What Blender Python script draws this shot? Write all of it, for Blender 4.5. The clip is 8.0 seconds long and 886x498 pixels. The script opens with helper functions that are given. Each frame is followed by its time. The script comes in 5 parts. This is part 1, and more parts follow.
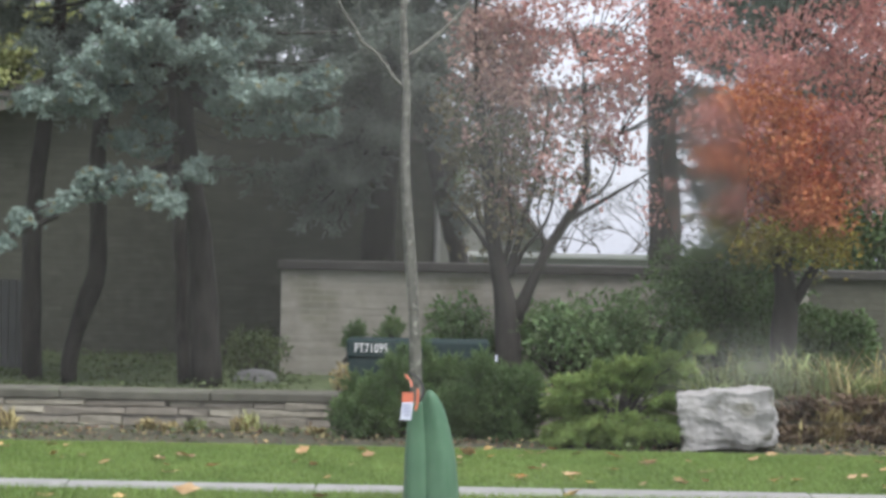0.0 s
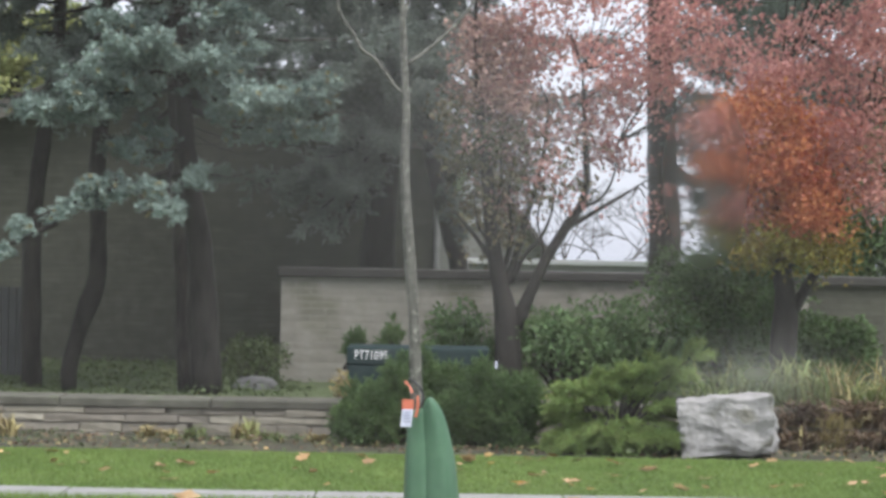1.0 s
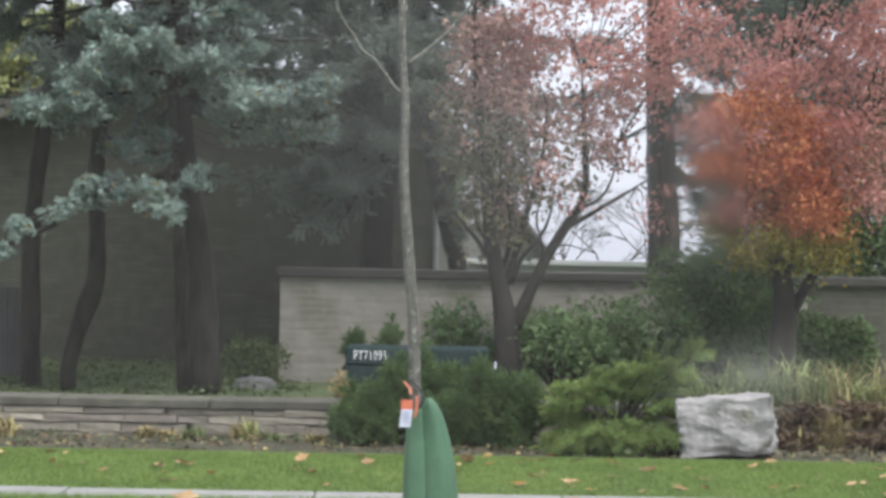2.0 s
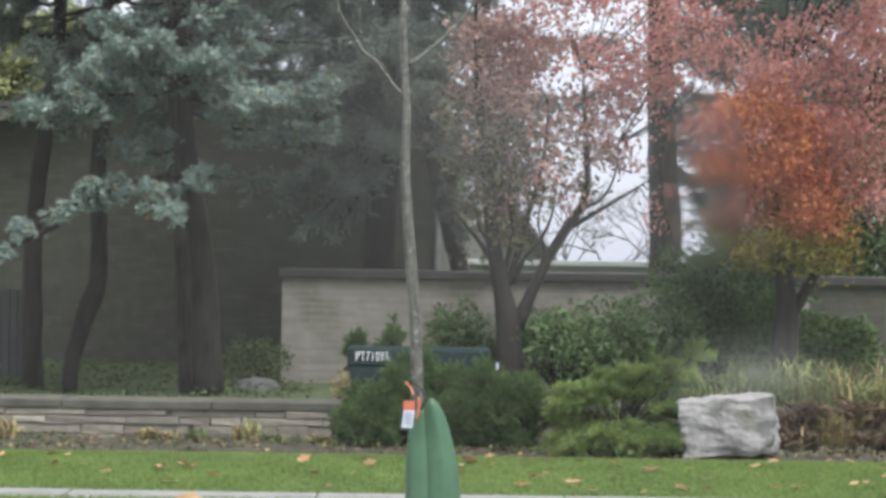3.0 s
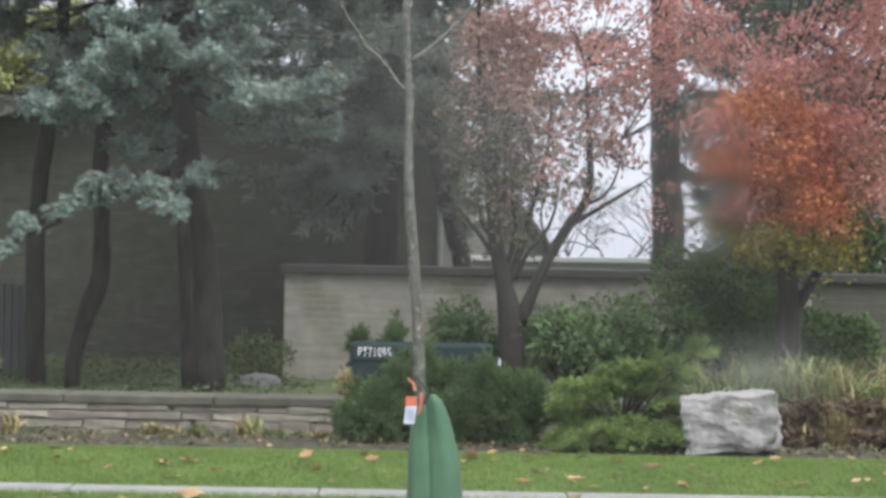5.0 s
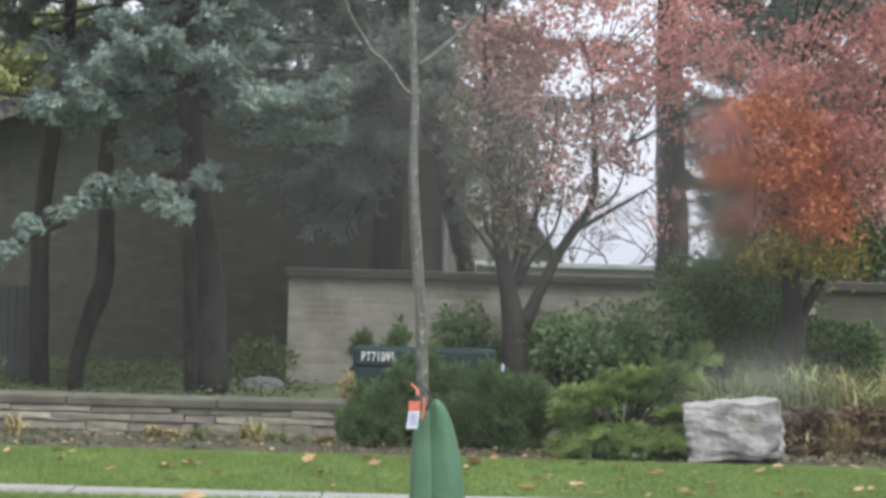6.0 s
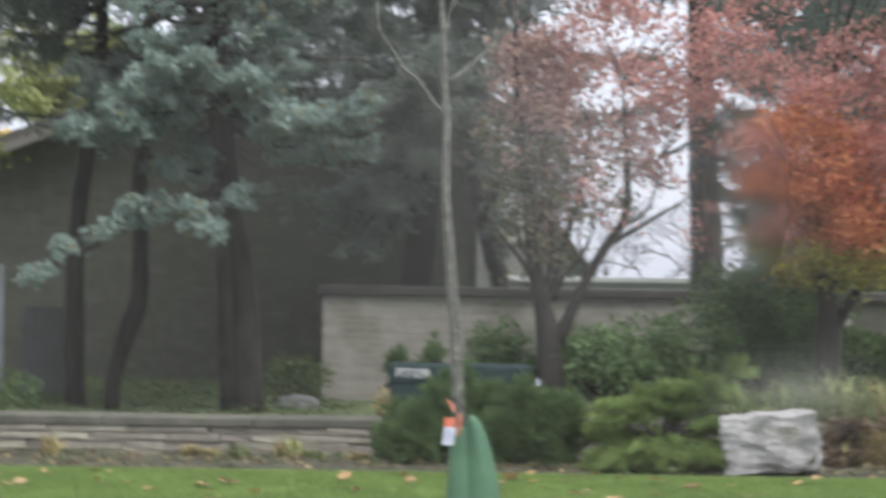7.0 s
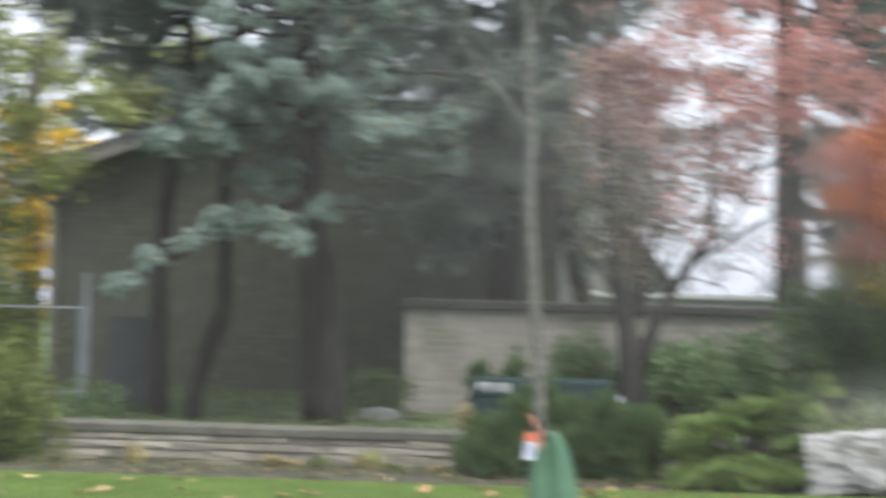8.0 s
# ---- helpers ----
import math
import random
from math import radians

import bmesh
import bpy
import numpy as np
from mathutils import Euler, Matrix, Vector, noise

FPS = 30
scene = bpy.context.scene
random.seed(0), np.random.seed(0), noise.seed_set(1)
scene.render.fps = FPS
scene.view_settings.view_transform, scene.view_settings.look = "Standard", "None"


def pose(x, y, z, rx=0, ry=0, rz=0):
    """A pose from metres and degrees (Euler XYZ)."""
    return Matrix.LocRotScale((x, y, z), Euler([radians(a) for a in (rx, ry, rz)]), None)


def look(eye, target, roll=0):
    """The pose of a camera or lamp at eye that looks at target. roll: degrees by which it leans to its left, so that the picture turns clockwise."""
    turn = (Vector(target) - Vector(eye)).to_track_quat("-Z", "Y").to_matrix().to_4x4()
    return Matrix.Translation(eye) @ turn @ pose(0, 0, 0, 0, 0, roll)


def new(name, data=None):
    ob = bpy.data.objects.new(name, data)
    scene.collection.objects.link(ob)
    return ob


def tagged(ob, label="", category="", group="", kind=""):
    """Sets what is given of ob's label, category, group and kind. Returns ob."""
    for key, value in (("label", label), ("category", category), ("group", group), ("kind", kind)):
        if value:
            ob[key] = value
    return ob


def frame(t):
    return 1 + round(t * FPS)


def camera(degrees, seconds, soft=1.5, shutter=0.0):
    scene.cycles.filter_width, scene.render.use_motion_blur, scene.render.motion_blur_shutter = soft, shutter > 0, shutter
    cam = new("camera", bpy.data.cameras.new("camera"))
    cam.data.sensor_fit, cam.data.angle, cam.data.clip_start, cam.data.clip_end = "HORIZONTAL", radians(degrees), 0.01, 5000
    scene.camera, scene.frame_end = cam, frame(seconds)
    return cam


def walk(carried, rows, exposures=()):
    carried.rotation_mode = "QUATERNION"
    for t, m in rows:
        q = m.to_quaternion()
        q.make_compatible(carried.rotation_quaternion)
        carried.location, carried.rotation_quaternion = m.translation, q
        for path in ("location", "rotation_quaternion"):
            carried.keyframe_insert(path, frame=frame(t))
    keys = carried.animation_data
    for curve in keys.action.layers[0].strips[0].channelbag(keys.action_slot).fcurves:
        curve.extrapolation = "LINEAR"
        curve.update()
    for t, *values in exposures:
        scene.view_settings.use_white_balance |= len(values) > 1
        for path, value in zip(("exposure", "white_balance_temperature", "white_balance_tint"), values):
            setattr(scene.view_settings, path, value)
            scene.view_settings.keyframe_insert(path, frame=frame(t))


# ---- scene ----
# ---- the camera: held in one place by the road, panning and tilting by hand ----
cam = camera(25.0, 8.0, soft=3.4, shutter=0.9)
EYE = Vector((0.0, 0.0, 1.5))


def aim(yaw, pitch, roll):
    a, b = radians(yaw), radians(pitch)
    return look(EYE, EYE + Vector((-math.sin(a) * math.cos(b), math.cos(a) * math.cos(b), math.sin(b))), roll)


ROWS = [
    (0.0, 0.022, -0.219, 1.08), (0.5, 0.018, -0.166, 1.0), (1.0, 0.022, -0.023, 1.0), (1.5, -0.022, -0.022, 1.07),
    (3.0, 0.045, 0.008, 0.85), (3.5, 0.0, -0.05, 1.1), (4.0, 0.143, -0.182, 1.6), (4.5, 0.136, -0.169, 0.97),
    (6.0, 0.243, 0.034, 1.48), (6.5, 0.436, 0.05, 1.8), (7.0, 1.209, 0.473, 0.74), (7.1, 2.016, 0.746, -0.5),
    (7.2, 2.79, 1.368, -0.6), (7.3, 2.853, 1.755, -0.1), (7.4, 2.919, 2.123, -0.1), (7.5, 3.088, 2.343, 0.04),
    (7.6, 3.249, 2.528, 0.45), (7.7, 3.694, 2.521, 0.9), (7.8, 4.464, 2.083, 0.9), (7.9, 4.593, 1.141, 1.7),
    (8.0, 3.603, 0.829, 1.45),
]
walk(cam, [(t, aim(y, p, r)) for t, y, p, r in ROWS], exposures=[(0.0, 1.62, 6400, 12), (6.8, 1.62, 6400, 12), (7.5, 1.74, 6400, 11), (8.0, 1.86, 6400, 10)])

# ---- light: an overcast autumn day ----
world = bpy.data.worlds.new("overcast_sky")
scene.world = world
world.use_nodes = True
wn, wl = world.node_tree.nodes, world.node_tree.links
sky = wn.new("ShaderNodeTexSky")
sky.sky_type, sky.sun_disc = "NISHITA", False
sky.sun_elevation, sky.sun_rotation = radians(62), radians(146)
sky.air_density, sky.dust_density, sky.ozone_density = 1.0, 2.0, 1.0
grey = wn.new("ShaderNodeHueSaturation")
grey.inputs["Saturation"].default_value = 0.22
wl.new(sky.outputs[0], grey.inputs["Color"])
cloud = wn.new("ShaderNodeMix")
cloud.data_type = "RGBA"
cloud.inputs["Factor"].default_value = 0.8
cloud.inputs["B"].default_value = (2.2, 2.3, 2.66, 1)
wl.new(grey.outputs[0], cloud.inputs["A"])
wl.new(cloud.outputs["Result"], wn["Background"].inputs["Color"])
wn["Background"].inputs["Strength"].default_value = 0.13
sun = new("sun", bpy.data.lights.new("sun", "SUN"))
sun.data.energy, sun.data.angle, sun.data.color = 1.5, radians(40), (1.0, 0.97, 0.93)
sun.matrix_world = look((5, -7.5, 17), (0, 0, 0))


# ---- materials ----
def material(name, low, high, scale=8.0, rough=0.8, bump=0.2, vary=0.0, fine=60.0, stretch=(1, 1, 1), spots=None, trans=0.0, metal=0.0, obj=False):
    """Two colours mixed by noise at two scales, with relief; vary: brightness spread from piece to piece."""
    m = bpy.data.materials.new(name)
    m.use_nodes = True
    n, l = m.node_tree.nodes, m.node_tree.links
    b = n["Principled BSDF"]
    geo = n.new("ShaderNodeNewGeometry")
    mp = n.new("ShaderNodeMapping")
    mp.inputs["Scale"].default_value = stretch
    l.new(geo.outputs["Position"], mp.inputs["Vector"])
    big, small = n.new("ShaderNodeTexNoise"), n.new("ShaderNodeTexNoise")
    big.inputs["Scale"].default_value, small.inputs["Scale"].default_value = scale, fine
    big.inputs["Detail"].default_value, small.inputs["Detail"].default_value = 5, 4
    l.new(mp.outputs[0], big.inputs["Vector"]), l.new(mp.outputs[0], small.inputs["Vector"])
    add = n.new("ShaderNodeMath")
    add.operation = "MULTIPLY_ADD"
    add.inputs[1].default_value = 0.45
    l.new(small.outputs[0], add.inputs[0]), l.new(big.outputs[0], add.inputs[2])
    ramp = n.new("ShaderNodeMapRange")
    ramp.inputs["From Min"].default_value, ramp.inputs["From Max"].default_value = 0.5, 0.95
    l.new(add.outputs[0], ramp.inputs["Value"])
    mix = n.new("ShaderNodeMix")
    mix.data_type = "RGBA"
    mix.inputs["A"].default_value, mix.inputs["B"].default_value = (*low, 1), (*high, 1)
    l.new(ramp.outputs[0], mix.inputs["Factor"])
    colour = mix.outputs["Result"]
    if spots:
        ns = n.new("ShaderNodeTexNoise")
        ns.inputs["Scale"].default_value, ns.inputs["Detail"].default_value = spots[1], 3
        l.new(geo.outputs["Position"], ns.inputs["Vector"])
        rs = n.new("ShaderNodeMapRange")
        rs.inputs["From Min"].default_value, rs.inputs["From Max"].default_value = spots[2], spots[2] + 0.12
        l.new(ns.outputs[0], rs.inputs["Value"])
        ms = n.new("ShaderNodeMix")
        ms.data_type = "RGBA"
        ms.inputs["B"].default_value = (*spots[0], 1)
        l.new(colour, ms.inputs["A"]), l.new(rs.outputs[0], ms.inputs["Factor"])
        colour = ms.outputs["Result"]
    if vary:
        hsv = n.new("ShaderNodeHueSaturation")
        src = n.new("ShaderNodeObjectInfo").outputs["Random"] if obj else geo.outputs["Random Per Island"]
        mr = n.new("ShaderNodeMapRange")
        mr.inputs["To Min"].default_value, mr.inputs["To Max"].default_value = 1 - vary, 1 + vary
        l.new(src, mr.inputs["Value"]), l.new(mr.outputs[0], hsv.inputs["Value"])
        mh = n.new("ShaderNodeMapRange")
        mh.inputs["To Min"].default_value, mh.inputs["To Max"].default_value = 0.5 - vary * 0.045, 0.5 + vary * 0.045
        l.new(src, mh.inputs["Value"]), l.new(mh.outputs[0], hsv.inputs["Hue"])
        l.new(colour, hsv.inputs["Color"])
        colour = hsv.outputs[0]
    l.new(colour, b.inputs["Base Color"])
    b.inputs["Roughness"].default_value, b.inputs["Metallic"].default_value = rough, metal
    if vary > 0.25 and not obj:
        b.inputs["Specular IOR Level"].default_value = 0.2
    if bump:
        bp = n.new("ShaderNodeBump")
        bp.inputs["Strength"].default_value, bp.inputs["Distance"].default_value = bump, 0.02
        l.new(add.outputs[0], bp.inputs["Height"]), l.new(bp.outputs[0], b.inputs["Normal"])
    if trans:
        tr, ad = n.new("ShaderNodeBsdfTranslucent"), n.new("ShaderNodeMixShader")
        l.new(colour, tr.inputs["Color"])
        ad.inputs[0].default_value = trans
        l.new(b.outputs[0], ad.inputs[1]), l.new(tr.outputs[0], ad.inputs[2])
        l.new(ad.outputs[0], n["Material Output"].inputs["Surface"])
    return m


M_SOIL = material("soil", (0.024, 0.0238, 0.015), (0.072, 0.0704, 0.0435), 3, 0.95, 0.8, spots=((0.2, 0.16, 0.1), 9, 0.62))
M_TURF = material("turf_soil", (0.0873, 0.142, 0.0425), (0.145, 0.218, 0.068), 2.5, 0.9, 0.6)
M_GRASS = material("grass_blade", (0.15, 0.228, 0.0612), (0.233, 0.323, 0.0935), 1.2, 0.6, 0, 0.35, trans=0.3)
M_ASPHALT = material("asphalt", (0.035, 0.035, 0.037), (0.07, 0.07, 0.07), 2, 0.85, 0.4, fine=150)
M_CONCRETE = material("concrete", (0.191, 0.191, 0.187), (0.287, 0.287, 0.278), 4, 0.85, 0.25, 0.08, obj=True)
M_STONE = material("ledge_stone", (0.207, 0.191, 0.156), (0.292, 0.269, 0.221), 9, 0.85, 0.5, 0.25, obj=True)
M_CAP = material("cap_stone", (0.0644, 0.0635, 0.0497), (0.115, 0.112, 0.0902), 6, 0.85, 0.4, 0.12, spots=((0.1, 0.12, 0.07), 5, 0.6), obj=True)
M_MORTAR = material("dark_mortar", (0.15, 0.14, 0.12), (0.24, 0.225, 0.195), 12, 0.95, 0.4)
M_BRICK = material("buff_brick", (0.25, 0.238, 0.205), (0.33, 0.315, 0.275), 7, 0.85, 0.35, 0.09, obj=True, spots=((0.19, 0.185, 0.14), 1.3, 0.56))
M_BRICK_ISLE = material("buff_brick_far", (0.25, 0.238, 0.205), (0.33, 0.315, 0.275), 7, 0.85, 0.35, 0.09, spots=((0.19, 0.185, 0.14), 1.3, 0.56))
M_BRICKJOINT = material("brick_mortar", (0.24, 0.228, 0.2), (0.31, 0.297, 0.262), 9, 0.95, 0.3)
# Greyer than the buff brick, and darkened further for tree shade.
M_HOUSEBRICK = material("taupe_shaded_brick", (0.0671, 0.0688, 0.053), (0.0977, 0.0995, 0.077), 6, 0.88, 0.35, 0.09, obj=True, spots=((0.078, 0.08, 0.064), 0.9, 0.58))
M_HOUSEBRICK_ISLE = material("taupe_shaded_brick_rest", (0.0671, 0.0688, 0.053), (0.0977, 0.0995, 0.077), 6, 0.88, 0.35, 0.09, spots=((0.078, 0.08, 0.064), 0.9, 0.58))
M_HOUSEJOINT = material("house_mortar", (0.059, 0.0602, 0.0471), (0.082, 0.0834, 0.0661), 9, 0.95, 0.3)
M_COPING = material("brown_metal_coping", (0.0275, 0.0253, 0.0226), (0.0468, 0.0435, 0.0385), 3, 0.55, 0.1)
M_SHINGLE = material("roof_shingle", (0.06, 0.055, 0.05), (0.12, 0.11, 0.1), 6, 0.9, 0.5, 0.2)
M_WHITE = material("white_painted_metal", (0.62, 0.63, 0.64), (0.76, 0.77, 0.78), 3, 0.5, 0.08)
M_SIDING = material("pale_siding", (0.198, 0.198, 0.191), (0.264, 0.264, 0.254), 3, 0.7, 0.15, stretch=(1, 1, 8))
M_FASCIA = material("taupe_fascia", (0.13, 0.12, 0.105), (0.19, 0.175, 0.155), 3, 0.6, 0.1)
M_BARK = material("spruce_bark", (0.0156, 0.0144, 0.0126), (0.042, 0.0378, 0.0336), 9, 0.95, 1.0, stretch=(1, 1, 0.35), fine=45)
M_BARK_GREY = material("grey_bark", (0.028, 0.0252, 0.0231), (0.07, 0.0616, 0.0546), 8, 0.95, 1.0, stretch=(1, 1, 0.4), fine=45)
M_SAPBARK = material("sapling_bark", (0.05, 0.05, 0.042), (0.16, 0.16, 0.135), 24, 0.85, 0.7, stretch=(1, 1, 0.6), fine=80, spots=((0.27, 0.27, 0.23), 34, 0.57))
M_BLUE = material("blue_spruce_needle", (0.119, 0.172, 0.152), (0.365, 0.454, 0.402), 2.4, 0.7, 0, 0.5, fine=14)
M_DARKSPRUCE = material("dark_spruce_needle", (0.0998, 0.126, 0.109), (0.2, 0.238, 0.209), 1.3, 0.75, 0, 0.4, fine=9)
M_GREYSPRUCE = material("grey_spruce_needle", (0.124, 0.148, 0.13), (0.238, 0.272, 0.24), 1.3, 0.75, 0, 0.4, fine=9)
M_YELLOWED = material("yellowed_needle", (0.18, 0.17, 0.09), (0.29, 0.26, 0.15), 2, 0.7, 0, 0.4)
M_YEW = material("yew_leaf", (0.051, 0.091, 0.0339), (0.112, 0.171, 0.0646), 3, 0.7, 0, 0.28)
M_SHRUB = material("broad_shrub_leaf", (0.09, 0.15, 0.066), (0.18, 0.258, 0.114), 2.5, 0.55, 0, 0.32, trans=0.25)
M_JUNIPER = material("golden_juniper", (0.137, 0.205, 0.0666), (0.294, 0.379, 0.134), 4, 0.65, 0, 0.5, trans=0.2)
M_RED = material("red_leaf", (0.49, 0.222, 0.201), (0.636, 0.351, 0.314), 1.4, 0.6, 0, 0.3, trans=0.5)
M_DULLRED = material("dull_red_leaf", (0.339, 0.211, 0.189), (0.468, 0.309, 0.277), 1.4, 0.6, 0, 0.4, trans=0.35)
M_ORANGE = material("orange_leaf", (0.525, 0.167, 0.0948), (0.571, 0.262, 0.127), 1.1, 0.6, 0, 0.35, trans=0.5)
M_DUSKY = material("dusky_leaf", (0.107, 0.117, 0.0708), (0.232, 0.185, 0.121), 1.5, 0.6, 0, 0.4, trans=0.35)
M_OLIVE = material("olive_leaf", (0.14, 0.15, 0.035), (0.32, 0.24, 0.06), 1.6, 0.6, 0, 0.4, trans=0.35)
M_YELLOW = material("yellow_leaf", (0.6, 0.38, 0.03), (0.75, 0.52, 0.06), 1.2, 0.6, 0, 0.3, trans=0.45)
M_LIME = material("yellow_green_leaf", (0.24, 0.28, 0.1), (0.42, 0.43, 0.2), 1.1, 0.6, 0, 0.4, trans=0.4)
M_MIDGREEN = material("dull_green_leaf", (0.09, 0.13, 0.04), (0.19, 0.21, 0.06), 1.2, 0.6, 0, 0.4, trans=0.35)
M_STRAW = material("straw_leaf", (0.25, 0.205, 0.1), (0.37, 0.31, 0.16), 3, 0.7, 0, 0.4, trans=0.2)
M_BROWN = material("withered_leaf", (0.101, 0.0725, 0.0504), (0.203, 0.144, 0.096), 4, 0.8, 0, 0.4)
M_LILY = material("lily_leaf", (0.133, 0.189, 0.072), (0.285, 0.31, 0.135), 3, 0.6, 0, 0.4, trans=0.3)
M_FALLEN = material("fallen_leaf", (0.42, 0.25, 0.1), (0.62, 0.46, 0.26), 5, 0.7, 0.1, 0.3, obj=True)
M_BOULDER = material("pale_boulder", (0.2, 0.195, 0.19), (0.36, 0.352, 0.348), 6, 0.85, 1.0, fine=24, spots=((0.16, 0.155, 0.13), 8, 0.57))
M_ROCK = material("grey_rock", (0.08, 0.08, 0.08), (0.15, 0.15, 0.15), 5, 0.9, 0.8)
M_BOX = material("dark_green_enamel", (0.013, 0.028, 0.029), (0.026, 0.043, 0.043), 4, 0.75, 0.05)
M_LETTER = material("white_lettering", (0.75, 0.75, 0.75), (0.82, 0.82, 0.82), 5, 0.5, 0)
M_BAG = material("green_woven_bag", (0.045, 0.118, 0.065), (0.078, 0.17, 0.095), 5, 0.5, 0.25, fine=90)
M_ORANGETAPE = material("orange_tape", (0.5, 0.1, 0.05), (0.6, 0.18, 0.1), 6, 0.5, 0.05)
M_TAG = material("pale_tag", (0.55, 0.58, 0.72), (0.7, 0.72, 0.82), 9, 0.5, 0.03)
M_PRINT = material("faded_print", (0.34, 0.36, 0.46), (0.42, 0.44, 0.54), 9, 0.6, 0)
M_STRAP = material("black_strap", (0.02, 0.02, 0.02), (0.04, 0.04, 0.04), 9, 0.7, 0.1)
M_STEEL = material("galvanised_steel", (0.26, 0.275, 0.3), (0.38, 0.395, 0.42), 6, 0.5, 0.1, metal=0.4)
M_OLIVEGREEN = material("ground_cover_leaf", (0.06, 0.085, 0.04), (0.12, 0.145, 0.07), 2, 0.7, 0, 0.3)
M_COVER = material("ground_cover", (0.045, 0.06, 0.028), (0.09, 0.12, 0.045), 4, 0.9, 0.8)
M_DARKPANEL = material("dark_gate_panel", (0.045, 0.046, 0.0475), (0.07, 0.0715, 0.0725), 4, 0.6, 0.1)


M_BOX.node_tree.nodes["Principled BSDF"].inputs["Specular IOR Level"].default_value = 0.15


# ---- makers ----
def link_mesh(name, mesh, mat, parent=None, label="", smooth=False):
    mesh.materials.append(mat)
    if smooth:
        mesh.polygons.foreach_set("use_smooth", [True] * len(mesh.polygons))
    ob = new(name, mesh)
    if parent:
        ob.parent = parent
    return tagged(ob, label)


def part(name, bm, mat, parent=None, label="", smooth=False):
    mesh = bpy.data.meshes.new(name)
    bmesh.ops.recalc_face_normals(bm, faces=bm.faces[:])
    bm.to_mesh(mesh)
    bm.free()
    return link_mesh(name, mesh, mat, parent, label, smooth)


def thing(name, place, label, category, group=""):
    ob = new(name)
    ob.location = place
    bpy.context.view_layer.update()
    return tagged(ob, label, category, group)


def box(bm, lo, hi, bevel=0.0):
    mid, size = [(a + b) / 2 for a, b in zip(lo, hi)], [b - a for a, b in zip(lo, hi)]
    made = bmesh.ops.create_cube(bm, size=1, matrix=Matrix.Translation(mid) @ Matrix.Diagonal((*size, 1)))
    if bevel:
        edges = list({e for v in made["verts"] for e in v.link_edges})
        bmesh.ops.bevel(bm, geom=edges, offset=bevel, segments=2, affect="EDGES", profile=0.5)


def boxed(lo, hi, bevel=0.0):
    bm = bmesh.new()
    box(bm, lo, hi, bevel)
    return bm


def tube(bm, pts, radii, seg=8, wob=0.0):
    """A tapering limb through pts."""
    pts = [Vector(p) for p in pts]
    rings = []
    for i, p in enumerate(pts):
        d = (pts[min(i + 1, len(pts) - 1)] - pts[max(i - 1, 0)]).normalized()
        a = d.cross(Vector((0, 1, 0) if abs(d.y) < 0.9 else (1, 0, 0))).normalized()
        b = d.cross(a)
        ring = []
        for k in range(seg):
            t = 2 * math.pi * k / seg
            r = radii[i] * (1 + wob * noise.noise(p * 3 + Vector((math.cos(t), math.sin(t), 0)) * 1.5))
            ring.append(bm.verts.new(p + a * r * math.cos(t) + b * r * math.sin(t)))
        rings.append(ring)
    for r0, r1 in zip(rings, rings[1:]):
        for k in range(seg):
            bm.faces.new((r0[k], r0[(k + 1) % seg], r1[(k + 1) % seg], r1[k]))
    bm.faces.new(rings[0][::-1]), bm.faces.new(rings[-1])


def smooth_line(pts, n):
    """n points of a Catmull-Rom line through pts."""
    p = [Vector(q) for q in pts]
    p = [p[0] * 2 - p[1]] + p + [p[-1] * 2 - p[-2]]
    out = []
    for i in range(n):
        u = i / (n - 1) * (len(p) - 3)
        k = min(int(u), len(p) - 4)
        t = u - k
        a, b, c, d = p[k:k + 4]
        out.append(0.5 * (2 * b + (c - a) * t + (2 * a - 5 * b + 4 * c - d) * t * t + (3 * b - a - 3 * c + d) * t ** 3))
    return out


def raw_mesh(name, verts, tris):
    mesh = bpy.data.meshes.new(name)
    n = len(tris)
    mesh.vertices.add(len(verts))
    mesh.vertices.foreach_set("co", np.asarray(verts, np.float32).ravel())
    mesh.loops.add(3 * n)
    mesh.loops.foreach_set("vertex_index", np.asarray(tris, np.int32).ravel())
    mesh.polygons.add(n)
    mesh.polygons.foreach_set("loop_start", np.arange(0, 3 * n, 3, dtype=np.int32))
    mesh.update(calc_edges=True)
    return mesh


def scatter(name, mat, parent, places, ways, sizes, shape, label=""):
    """Many small leaves of one shape (its axis is x), each at its place, along its way, as one mesh."""
    v, f = shape
    places, ways, sizes = np.asarray(places, float), np.asarray(ways, float), np.asarray(sizes, float)
    u = ways / (np.linalg.norm(ways, axis=1, keepdims=True) + 1e-9)
    r = np.random.normal(size=u.shape)
    w = np.cross(u, r)
    w /= np.linalg.norm(w, axis=1, keepdims=True) + 1e-9
    s = np.cross(w, u)
    basis = np.stack([u, s, w], 1) * sizes[:, None, None]
    verts = np.einsum("kc,ncd->nkd", v, basis) + places[:, None]
    tris = f[None] + (np.arange(len(places)) * len(v))[:, None, None]
    if parent:
        verts = verts - np.array(parent.matrix_world.translation)
    return link_mesh(name, raw_mesh(name, verts.reshape(-1, 3), tris.reshape(-1, 3)), mat, parent, label)


def sprig_shape(needles=16, spread=0.27, wide=0.06):
    """A spruce shoot: needles raked forward round a short twig."""
    v, f = [], []
    for i in range(needles):
        s = i / needles
        a = i * 2.4
        n = np.array([0, math.cos(a), math.sin(a)])
        t = np.array([0, -math.sin(a), math.cos(a)])
        root = np.array([s * 0.85, 0, 0])
        tip = root + np.array([0.3, 0, 0]) + n * spread * (1.1 - 0.5 * s)
        k = len(v)
        v += [root - t * wide, root + t * wide, tip]
        f.append((k, k + 1, k + 2))
    return np.array(v), np.array(f)


